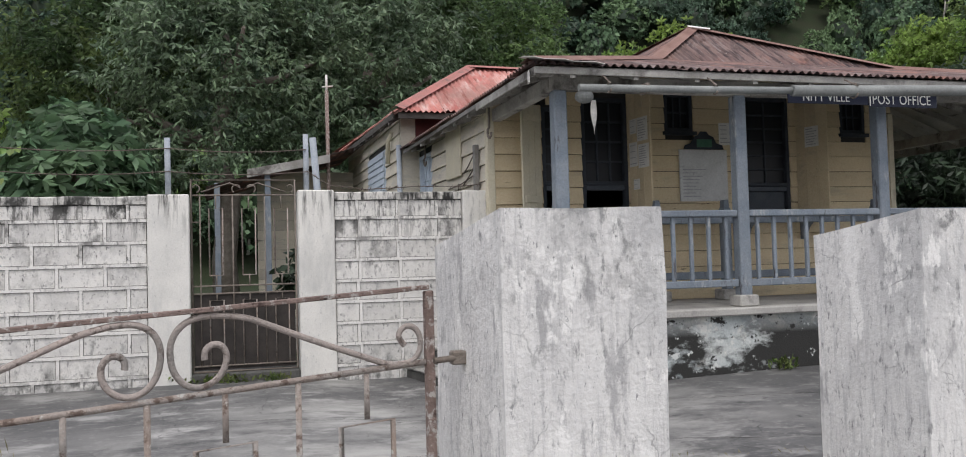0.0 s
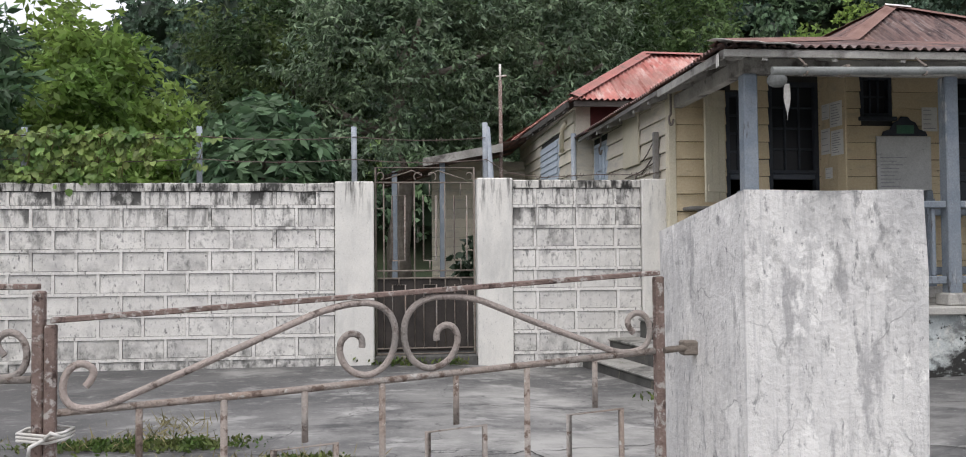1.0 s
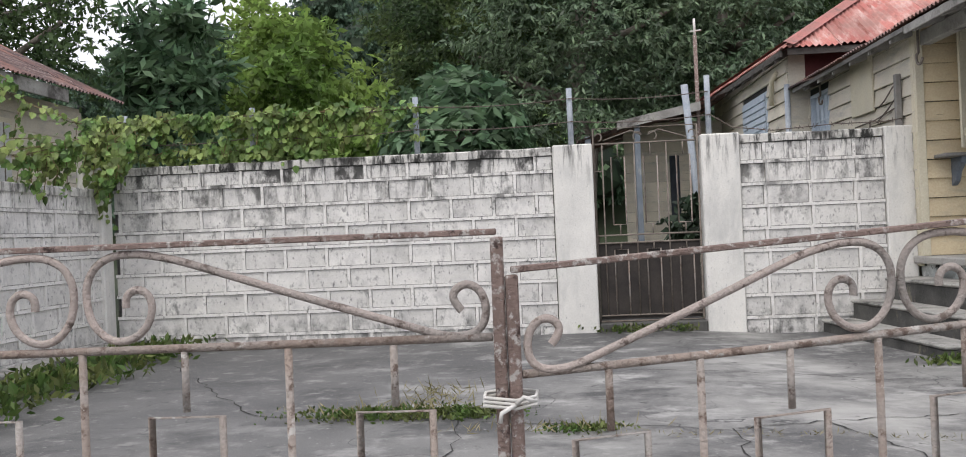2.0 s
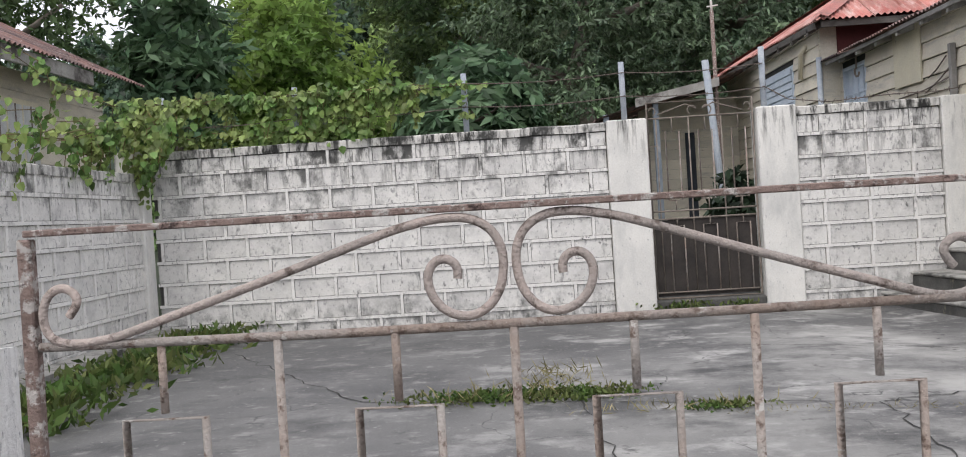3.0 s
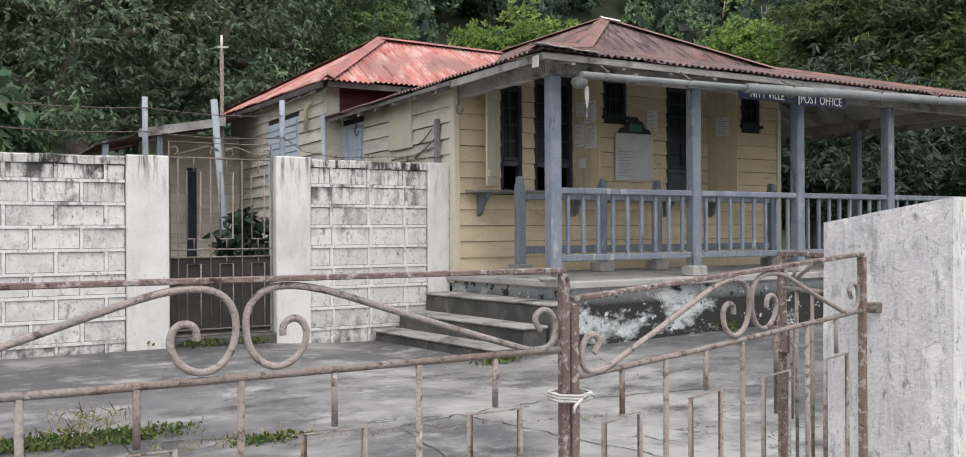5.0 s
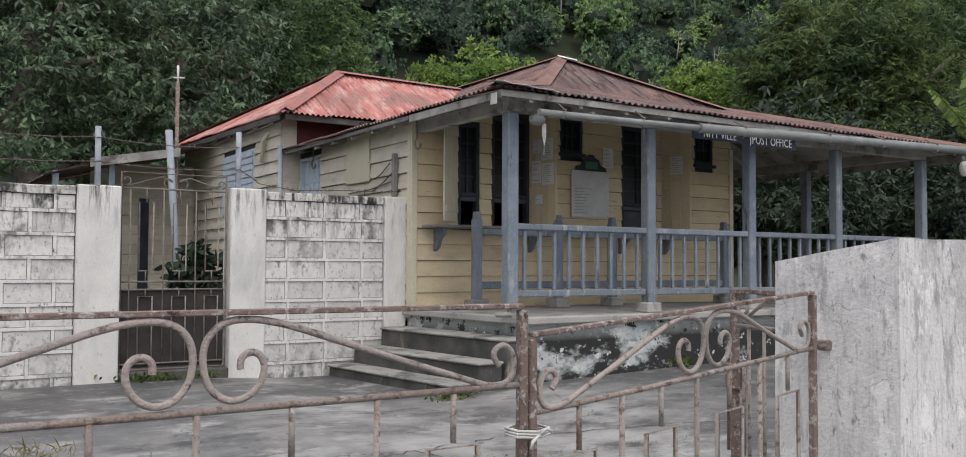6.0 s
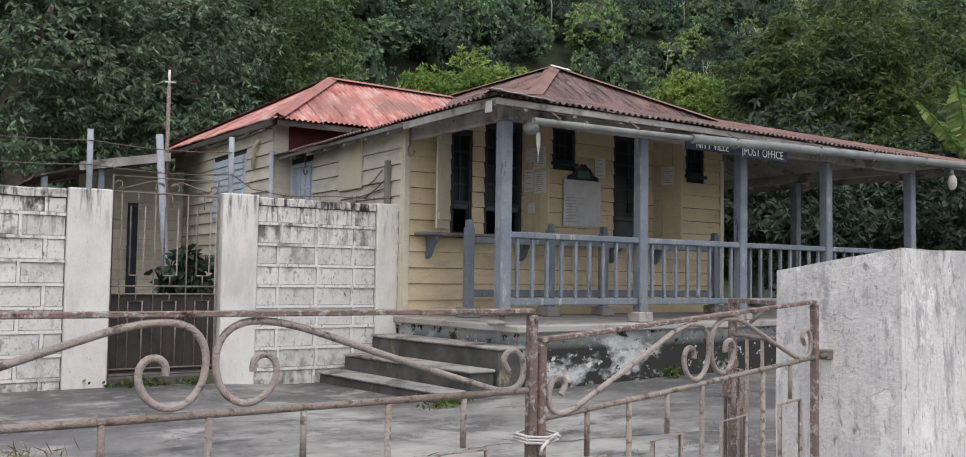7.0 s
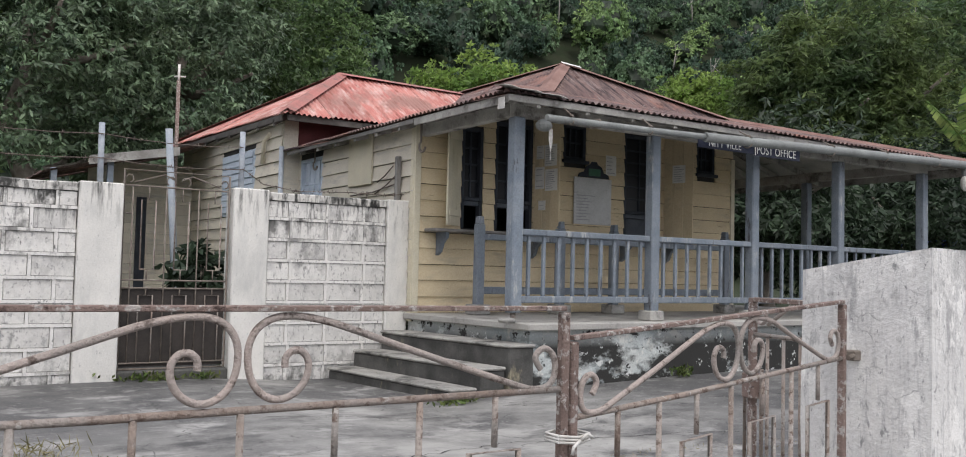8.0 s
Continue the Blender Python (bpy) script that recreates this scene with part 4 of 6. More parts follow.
def house():
    front = thing("wall_south", "faded yellow lapped timber boards on the house front", "wall", kind="structure")
    F = Matrix.Translation((0, FY, 0))
    boarded(front, HX, HX1, SLAB, 3.62, HOLES, F, M["yellow"], 0.19, cap=lambda u: min(3.44, 2.86 + 0.30 * (u - 3.38)))
    for x in (HX - 0.025, HX1 - 0.055):
        part("corner_board", bbox(x, x + 0.08, FY - 0.038, FY - 0.004, SLAB, 2.93, 0.004), M["trim"], front, "cream painted corner board")
    side = thing("wall_west_house", "peeling cream lapped timber boards on the house side", "wall", kind="structure")
    S = pose(HX, FY, 0, 0, 0, -90) @ Matrix.Scale(-1, 4, (1, 0, 0))
    boarded(side, 0.0, 3.60, SLAB - 0.1, 2.93, [(2.72, 3.55, 2.02, 2.76)], S, M["cream"], 0.19)
    part("corner_board", bbox(HX - 0.03, HX - 0.002, FY - 0.004, FY + 0.07, SLAB - 0.1, 2.96, 0.003), M["trim"], side)
    east = thing("wall_east_house", "faded yellow timber end wall of the house", "wall", kind="structure")
    E_ = pose(HX1, FY, 0, 0, 0, 90)
    boarded(east, 0.0, 7.5, SLAB, 3.5, [], E_, M["yellow"], 0.19)
    rear = thing("wall_rear_wing", "cream lapped timber boards of the rear wing", "wall", kind="structure")
    R = pose(3.40, 13.66, 0, 0, 0, -90) @ Matrix.Scale(-1, 4, (1, 0, 0))
    boarded(rear, 0.0, 5.4, -0.1, 3.46, [(1.15, 2.85, 2.02, 3.05)], R, M["cream"], 0.19)
    part("return_wall", bbox(3.40, 5.2, 13.60, 13.66, -0.1, 3.4, 0), M["cream"], rear)
    part("back_wall", bbox(3.40, 9.1, 19.06, 19.16, -0.1, 3.6, 0), M["cream"], rear)
    # Floor and ceiling carry the room's shade as a near-black colour.
    solid("house_floor", bbox(3.8, 9.0, 10.13, 19.0, SLAB - 0.1, SLAB, 0), M["dark"], "house floor with room shade in its colour", "floor", kind="structure")
    solid("house_ceiling", bbox(4.4, 8.9, 10.13, 13.5, 3.11, 3.15, 0), M["dark"], "house ceiling with room shade in its colour", "ceiling", kind="structure")

    # Added partition: stops the view through the house, near-black as room shade.
    solid("partition", bbox(3.80, 9.0, 11.7, 11.76, SLAB, 3.10, 0), M["dark"], "added near-black partition that darkens the open windows", "wall", kind="structure")
    half_open("window_1", HOLES[0], 2.02, F, 2, 4, "narrow dark slate window, its lower half open")
    half_open("window_2", HOLES[1], 2.02, F, 3, 4, "dark multi-pane service window, its lower half open")
    pane_window("window_3", *HOLES[2], F, 3, 2, M["darkblue"], "small dark barred window high in the boards")
    half_open("window_4", HOLES[3], 2.00, F, 2, 6, "dark louvred service window with a panelled lower half", True)
    pane_window("window_5", *HOLES[4], F, 3, 2, M["darkblue"], "small dark barred window high in the boards")
    pane_window("window_6", 2.72, 3.55, 2.02, 2.76, S, 4, 2, M["paleblue"], "pale blue jalousie window in the side wall", pane="paleblue")
    lou = thing("window_7", "pale blue wooden louvre shutter in the rear wing", "window", kind="structure")
    part("window_frame", bbox(1.15, 2.85, -0.02, 0.06, 2.0, 3.05, 0.005, R), M["paleblue"], lou)
    for k in range(9):
        part("slat", bbox(1.22, 2.78, -0.045, -0.024, 2.06 + 0.108 * k, 2.145 + 0.108 * k, 0.003, R), M["paleblue"], lou)

    leaf_board("shutter", (4.27, 9.965), (3.985, 9.79), 1.70, 2.92, M["trim"], "open cream plank shutter beside the narrow window", "shutter")
    _, m1 = leaf_board("shutter", (5.38, 9.96), (5.43, 9.50), 1.66, 3.06, M["yellow"], "open yellow plank shutter covered in notices", "shutter")
    _, m2 = leaf_board("shutter", (7.66, 9.96), (7.78, 9.52), 1.66, 3.10, M["yellow"], "open yellow plank shutter with one notice", "shutter")
    for u, z, w, h, l in ((0.05, 2.60, 0.14, 0.17, 3), (0.20, 2.50, 0.22, 0.27, 8), (0.03, 2.22, 0.17, 0.28, 4), (0.215, 2.19, 0.22, 0.27, 9), (0.1, 1.95, 0.13, 0.12, 3)):
        notice(m1, u, 0, z, w, h, "faded printed notice pinned on an open shutter", l)
    notice(m2, 0.14, 0, 2.46, 0.2, 0.25, "faded printed notice pinned on an open shutter", 7)
    part_label = thing("notice_board", "grey-white notice board sheet with faint writing on the wall", "notice board")
    part("panel", bbox(6.02, 6.665, 9.945, 9.965, 1.82, 2.44, 0.004), M["boardpaper"], part_label)
    for k in range(9):
        zz = 2.20 - 0.04 * k
        part("writing_bar", bbox(6.06, 6.06 + random.uniform(0.12, 0.5 if k < 3 else 0.24), 9.943, 9.9445, zz - 0.006, zz + 0.004, 0), M["ink"], part_label)
    gp = thing("green_plate", "small green plate on a dark carved board", "plate")
    bm = bmesh.new()
    prof = [(-0.27, 0.0), (-0.25, 0.05), (-0.17, 0.075), (-0.13, 0.15), (-0.07, 0.175), (-0.04, 0.215), (0.04, 0.215), (0.07, 0.175), (0.13, 0.15), (0.17, 0.075), (0.25, 0.05), (0.27, 0.0)]
    ring = [bm.verts.new((6.36 + a, 9.968, 2.445 + b)) for a, b in prof]
    f = bm.faces.new(ring)
    ex = bmesh.ops.extrude_face_region(bm, geom=[f])
    bmesh.ops.translate(bm, vec=(0, -0.016, 0), verts=[v for v in ex["geom"] if isinstance(v, bmesh.types.BMVert)])
    part("back_board", bm, M["darkblue"], gp, "dark rounded back board")
    part("plate", bbox(6.26, 6.465, 9.942, 9.95, 2.47, 2.565, 0.003), M["green"], gp)
    notice(F, 6.575, 0, 2.50, 0.185, 0.27, "white paper sheet pinned on the boards", 5, offset=-0.032)

    shelf = thing("counter_shelf", "weathered grey timber counter shelf on brackets under the windows", "shelf")
    part("shelf_board", bbox(3.79, 8.0, 9.70, 9.975, 1.615, 1.65, 0.008), M["greywood"], shelf)
    for x in (3.98, 5.36, 6.88, 7.70):
        bm = bmesh.new()
        prof = [(9.975, 1.612), (9.75, 1.612), (9.76, 1.55), (9.85, 1.48), (9.90, 1.38), (9.975, 1.34)]
        a = [bm.verts.new((x - 0.025, y, z)) for y, z in prof]
        b = [bm.verts.new((x + 0.025, y, z)) for y, z in prof]
        bm.faces.new(a)
        bm.faces.new(b[::-1])
        for k in range(len(prof)):
            n = (k + 1) % len(prof)
            bm.faces.new((a[k], b[k], b[n], a[n]))
        part("bracket", bm, M["blue"], shelf, "blue-grey shaped bracket")

    # things on the side wall
    solid("wall_patch", bbox(HX - 0.05, HX - 0.024, 11.08, 11.78, 2.24, 2.90, 0.005), M["trim"], "plain cream board nailed over a side window", "board")
    solid("wall_batten", bbox(HX - 0.09, HX - 0.03, 10.30, 10.36, 1.98, 2.52, 0.006), M["greywood"], "short grey upright batten on the side wall", "batten")
    solid("downpipe", tubes(([(3.36, 13.58, -0.1), (3.36, 13.58, 2.95)], 0.04)), M["pipe"], "grey downpipe at the rear wing corner", "downpipe")
    solid("conduit", tubes(([(3.32, 14.3, 2.75), (3.32, 14.25, 3.1), (3.36, 14.1, 3.2)], 0.035)), M["trim"], "bent pale service conduit on the rear wing", "conduit")
    for x, y, z in ((3.62, 9.80, 2.86), (3.60, 12.88, 2.90)):
        solid("gutter_hook", tubes(([(x, y, z), (x, y, z - 0.22)] + [(x - 0.02 + 0.0 * a, y - 0.07 + 0.075 * math.cos(radians(a)), z - 0.27 + 0.075 * math.sin(radians(a))) for a in range(20, -190, -30)], 0.013)),
                     M["oldiron"], "empty rusty iron gutter hook", "hook", "gutter hooks")
    bm = bmesh.new()
    for a, b in (((3.63, 10.3, 2.35), (3.63, 11.0, 2.10)), ((3.63, 10.35, 2.2), (3.63, 11.7, 2.12)), ((3.63, 11.2, 2.15), (3.63, 11.2, 1.95)), ((3.63, 10.5, 2.42), (3.62, 10.9, 2.25))):
        tube(bm, [a, ((a[0] + b[0]) / 2 - 0.01, (a[1] + b[1]) / 2, (a[2] + b[2]) / 2 - 0.03), b], 0.008, 5)
    solid("loose_cables", bm, M["wire"], "loose dark cables and bracket on the side wall", "cables")


# ---------------------------------------------------------------- porch posts and railing
PY = 8.09
POSTS = [3.765, 5.645, 7.30, 8.98, 10.925]


def wood_post(x, y, z0, z1, w, label):
    p = thing("porch_post", label, "post", "porch posts")
    part("shaft", bbox(x - w / 2, x + w / 2, y - w / 2, y + w / 2, z0, z1, 0.012), M["blue"], p)
    return p


def railing_run(x0, x1, y, n, label):
    r = thing("railing", label, "railing", "porch railings")
    part("top_rail", bbox(x0, x1, y - 0.045, y + 0.045, 1.535, 1.60, 0.01), M["blue"], r, "flat hand rail")
    part("bottom_rail", bbox(x0, x1, y - 0.03, y + 0.03, 0.855, 0.925, 0.008), M["blue"], r)
    for k in range(n):
        x = x0 + (x1 - x0) * (k + 0.6) / (n + 0.2)
        part("baluster", bbox(x - 0.018, x + 0.018, y - 0.018, y + 0.018, 0.925, 1.535, 0.004), M["blue"], r)


def porch_front():
    for k, x in enumerate(POSTS):
        p = wood_post(x, PY, SLAB + 0.10, 2.72, 0.125 if k else 0.13, "weathered blue-grey square timber porch post")
        if k == 0:
            part("steel_pin", tubes(([(x, PY, SLAB), (x, PY, SLAB + 0.1)], 0.028)), M["oldiron"], p, "rusty steel pin")
            solid("rubble", bbox(x - 0.16, x - 0.03, PY - 0.12, PY + 0.05, SLAB - 0.002, SLAB + 0.05, 0.02), M["step"], "broken lump of pale concrete at the post foot", "rubble")
        else:
            part("footing", bbox(x - 0.105, x + 0.105, PY - 0.105, PY + 0.105, SLAB, SLAB + 0.115, 0.014), M["slab"], p, "pale concrete footing block")
    for x, y in ((10.925, 10.05), (10.925, 12.2)):
        p = wood_post(x, y, SLAB, 2.72, 0.125, "weathered blue-grey square timber porch post at the far side")
    for a, b, n in ((0, 1, 9), (1, 2, 8), (2, 3, 8), (3, 4, 9)):
        railing_run(POSTS[a] + 0.062, POSTS[b] - 0.062, PY, n, "weathered blue-grey timber porch railing with square balusters")
    # inner queue railing
    nx = [4.265, 5.455, 6.33, 8.40]
    for x in nx:
        nw = thing("newel_post", "blue-grey newel post with worn pointed top on a grey block", "newel post", "inner newel posts")
        bm = bmesh.new()
        box(bm, x - 0.05, x + 0.05, 9.45, 9.55, SLAB + 0.10, 1.71)
        vs = box(bm, x - 0.042, x + 0.042, 9.458, 9.542, 1.71, 1.80)
        for v in vs[4:]:
            v.co.x = x + (v.co.x - x) * 0.75
        bevelled(bm, 0.008)
        part("shaft", bm, M["blue"], nw)
        part("footing", bbox(x - 0.11, x + 0.11, 9.39, 9.61, SLAB, SLAB + 0.12, 0.012), M["step"], nw, "grey concrete block foot")
    for a, b in zip(nx, nx[1:]):
        r = thing("inner_railing", "blue-grey two-rail timber barrier along the counter", "railing", "inner railings")
        part("top_rail", bbox(a + 0.05, b - 0.05, 9.465, 9.535, 1.53, 1.60, 0.008), M["blue"], r)
        part("bottom_rail", bbox(a + 0.05, b - 0.05, 9.47, 9.53, 0.90, 0.985, 0.008), M["blue"], r)
    beam = thing("porch_beam", "weathered white timber beam on the porch posts", "beam")
    part("front_beam", bbox(3.70, 11.0, PY - 0.05, PY + 0.05, 2.722, 2.86, 0.008), M["oldwood"], beam)
    part("side_beam", bbox(3.70, 3.80, PY + 0.052, 9.95, 2.73, 2.87, 0.008), M["oldwood"], beam)
    part("east_beam", bbox(10.87, 10.98, PY + 0.052, 14.0, 2.73, 2.87, 0.008), M["oldwood"], beam)


# ---------------------------------------------------------------- roofs
X0, X1, Y0, Y1, EZ = 3.38, 11.92, 7.70, 17.9, 2.885
APEX, RIDGE_END = Vector((7.43, 12.03, 4.48)), Vector((7.43, 15.7, 4.50))
EAVES = [Vector((X0, Y0, EZ)), Vector((X1, Y0, EZ)), Vector((X1, Y1, EZ)), Vector((X0, 13.6, EZ))]
BREAK = [Vector((6.24, 10.92, 3.74)), Vector((10.0, 10.92, 3.74)), Vector((10.0, 16.7, 3.74)), Vector((6.24, 16.7, 3.74))]


def corrugated(roof, origin, along, up, width, tops, material, name="roof_sheet", sheet=0.75, pitch=0.085, amp=0.015):
    """Sheets over a slope. along: unit vector along the eave; up: unit vector up the slope; tops: (place along the eave, length up the slope) of the top edge."""
    nrm = along.cross(up).normalized()
    us, ls = [p[0] for p in tops], [p[1] for p in tops]
    s = 0.0
    step = pitch / 6
    while s < width - 0.02:
        e = min(s + sheet, width)
        bm = bmesh.new()
        n = max(1, int(round((e - s) / step)))
        prev = None
        lift = 0.004 * (int(s / sheet) % 2) + random.uniform(0, 0.003)
        drop = random.uniform(-0.02, 0.03)
        for k in range(n + 1):
            u = s + (e - s) * k / n
            h = amp * math.sin(2 * math.pi * u / pitch) + lift
            t = max(float(np.interp(u, us, ls)), 0.01)
            wave = 0.006 * noise.noise((u * 1.7, s, 0.3))
            cols = [bm.verts.new(origin + along * u + up * v + nrm * (h + q)) for v, q in ((-drop, wave), (t, 0.0))]
            if prev:
                f = bm.faces.new((prev[0], cols[0], cols[1], prev[1]))
                f.smooth = True
            prev = cols
        part(name, bm, material, roof)
        s = e


def roof_face(roof, a, b, tops, material):
    """A sheeted face over the eave from a to b, up to the corners in tops (in order along the eave)."""
    along = (b - a).normalized()
    up = tops[0] - a
    up = (up - along * up.dot(along)).normalized()
    edge = [((p - a).dot(along), (p - a).dot(up)) for p in tops]
    width = (b - a).length
    if edge[0][0] > 0.01:
        edge = [(0.0, 0.0)] + edge
    if edge[-1][0] < width - 0.01:
        edge = edge + [(width, 0.0)]
    corrugated(roof, a, along, up, width, edge, material)


def half_pipe(a, b, r=0.07):
    bm = bmesh.new()
    a, b = Vector(a), Vector(b)
    d = (b - a).normalized()
    side = d.cross(Vector((0, 0, 1))).normalized()
    up = side.cross(d)
    rows = []
    for p in (a, b):
        rows.append([bm.verts.new(p + side * (x * r * 2.1) + up * z * r) for x, z in ((-1, -0.45), (-0.5, 0.0), (-0.2, 0.42), (0, 0.5), (0.2, 0.42), (0.5, 0.0), (1, -0.45))])
    for k in range(6):
        bm.faces.new((rows[0][k], rows[0][k + 1], rows[1][k + 1], rows[1][k]))
    return bm


def sloped_board(x0, x1, y0, y1, height, drop, thick):
    """A board whose underside follows height(x, y) at its four corners."""
    bm = bmesh.new()
    for k, v in enumerate(box(bm, x0, x1, y0, y1, 0, 0)):
        v.co.z = height(v.co.x, v.co.y) - drop - (thick if k < 4 else 0)
    return bm


def main_roof():
    roof = thing("main_roof", "hipped roof of brown rusted corrugated iron, flatter over the porch", "roof", kind="structure")
    E, B = EAVES, BREAK
    roof_face(roof, E[0], E[1], [B[0], B[1]], M["rustroof"])
    roof_face(roof, B[0], B[1], [APEX], M["rustroof"])
    roof_face(roof, E[1], E[2], [B[1], B[2]], M["rustroof"])
    roof_face(roof, B[1], B[2], [APEX, RIDGE_END], M["rustroof"])
    roof_face(roof, E[2], Vector((5.0, Y1, EZ)), [B[2], B[3]], M["rustroof"])
    roof_face(roof, B[2], B[3], [RIDGE_END], M["rustroof"])
    roof_face(roof, E[3], E[0], [B[3], B[0]], M["rustroof"])
    roof_face(roof, B[3], B[0], [RIDGE_END, APEX], M["rustroof"])
    up = Vector((0, 0, 0.03))
    for a, b in ((E[0], B[0]), (B[0], APEX), (E[1], B[1]), (B[1], APEX), (APEX, RIDGE_END), (B[2], RIDGE_END), (B[3], RIDGE_END)):
        part("ridge_cap", half_pipe(a + up, b + up, 0.06), M["ridge"], roof, "rusted hip cap")
    part("flashing", half_pipe(APEX + Vector((-0.04, 0.02, 0.05)), APEX + Vector((0.26, -0.10, -0.01)), 0.05), M["flash"], roof, "pale torn flashing at the peak")
    bm = bmesh.new()
    old = None
    for k in range(9):
        x = X0 - 0.10 + 0.095 * k
        ring = [bm.verts.new((x + 0.02 * v, Y0 - 0.07 + 0.20 * v, EZ + 0.034 + 0.026 * v + 0.007 * math.sin(2.1 * k + v) - 0.004 * k + q)) for v in (0, 1) for q in (0, 0.004)]
        if old:
            for i, j in ((0, 2), (2, 3), (3, 1), (1, 0)):
                bm.faces.new((old[i], old[j], ring[j], ring[i]))
        old = ring
    part("corner_flashing", bm, M["flash"], roof, "pale loose bent sheet at the eave corner")
    # timber under the sheets of the porch
    south = (B[0].z - EZ) / (B[0].y - Y0)
    west = (B[0].z - EZ) / (B[0].x - X0)
    east = (B[1].z - EZ) / (X1 - B[1].x)

    def under(x, y):
        return EZ + min(south * (y - Y0), west * (x - X0), east * (X1 - x))

    for k in range(13):
        x = X0 + 0.40 + 0.62 * k
        y1 = min(9.96, Y0 + (x - X0) * west / south, Y0 + (X1 - x) * east / south)
        if y1 > Y0 + 0.2:
            part("rafter", sloped_board(x - 0.025, x + 0.025, Y0 + 0.05, y1, under, 0.040, 0.085), M["oldwood"], roof, "weathered timber rafter")
    for k in range(10):
        y = Y0 + 0.5 + 0.6 * k
        if y < 13.4:
            x1 = min(X0 + (y - Y0) * south / west, 3.64 if y > 9.9 else 9)
            part("rafter", sloped_board(X0 + 0.05, x1, y - 0.025, y + 0.025, under, 0.040, 0.085), M["oldwood"], roof, "weathered timber rafter")
        part("rafter", sloped_board(9.14, X1 - 0.05, y + 2.3, y + 2.35, under, 0.040, 0.085), M["oldwood"], roof, "weathered timber rafter")
    hip = bmesh.new()
    tube(hip, [E[0] + Vector((0.1, 0.113, -0.06)), Vector((X0 + 2.0, Y0 + 2.25, under(X0 + 2.0, Y0 + 2.25) - 0.09))], 0.045, 6)
    part("hip_rafter", hip, M["oldwood"], roof, "weathered hip rafter")
    # soffit boards above the rafters
    for k in range(13):
        y0 = Y0 + 0.06 + 0.173 * k
        y1 = min(y0 + 0.168, 9.99)
        xa, xb = X0 + (y1 - Y0) * south / west + 0.03, X1 - (y1 - Y0) * south / east - 0.03
        part("soffit_board", sloped_board(xa, xb, y0, y1, under, 0.026, 0.012), M["ceilboard"], roof)
    for k in range(15):
        x1 = X1 - 0.06 - 0.18 * k
        x0 = max(x1 - 0.175, 9.14)
        part("soffit_board", sloped_board(x0, x1, Y0 + (X1 - x0) * east / south + 0.03, Y1 - 0.3, under, 0.026, 0.012), M["ceilboard"], roof)
    for k in range(12):
        x0 = X0 + 0.06 + 0.16 * k
        y0 = Y0 + (x0 + 0.155 - X0) * west / south + 0.03
        if y0 < 9.9:
            part("soffit_board", sloped_board(x0, x0 + 0.155, y0, 9.99, under, 0.026, 0.012), M["ceilboard"], roof)
    part("fascia", bbox(X0 + 0.03, X1 - 0.03, Y0 + 0.03, Y0 + 0.05, EZ - 0.085, EZ - 0.022, 0.004), M["oldwood"], roof, "peeling white fascia board")
    part("fascia", bbox(X0 + 0.03, X0 + 0.05, Y0 + 0.05, 9.6, EZ - 0.10, EZ - 0.022, 0.004), M["oldwood"], roof, "peeling white fascia board")
    part("fascia", bbox(X0 + 0.03, X0 + 0.05, 9.62, 13.5, EZ - 0.07, EZ - 0.022, 0.004), M["greywood"], roof, "bare grey eave batten")
    part("fascia", bbox(X1 - 0.045, X1 - 0.02, Y0 + 0.05, Y1 - 0.2, EZ - 0.14, EZ - 0.018, 0.004), M["oldwood"], roof, "peeling white fascia board")


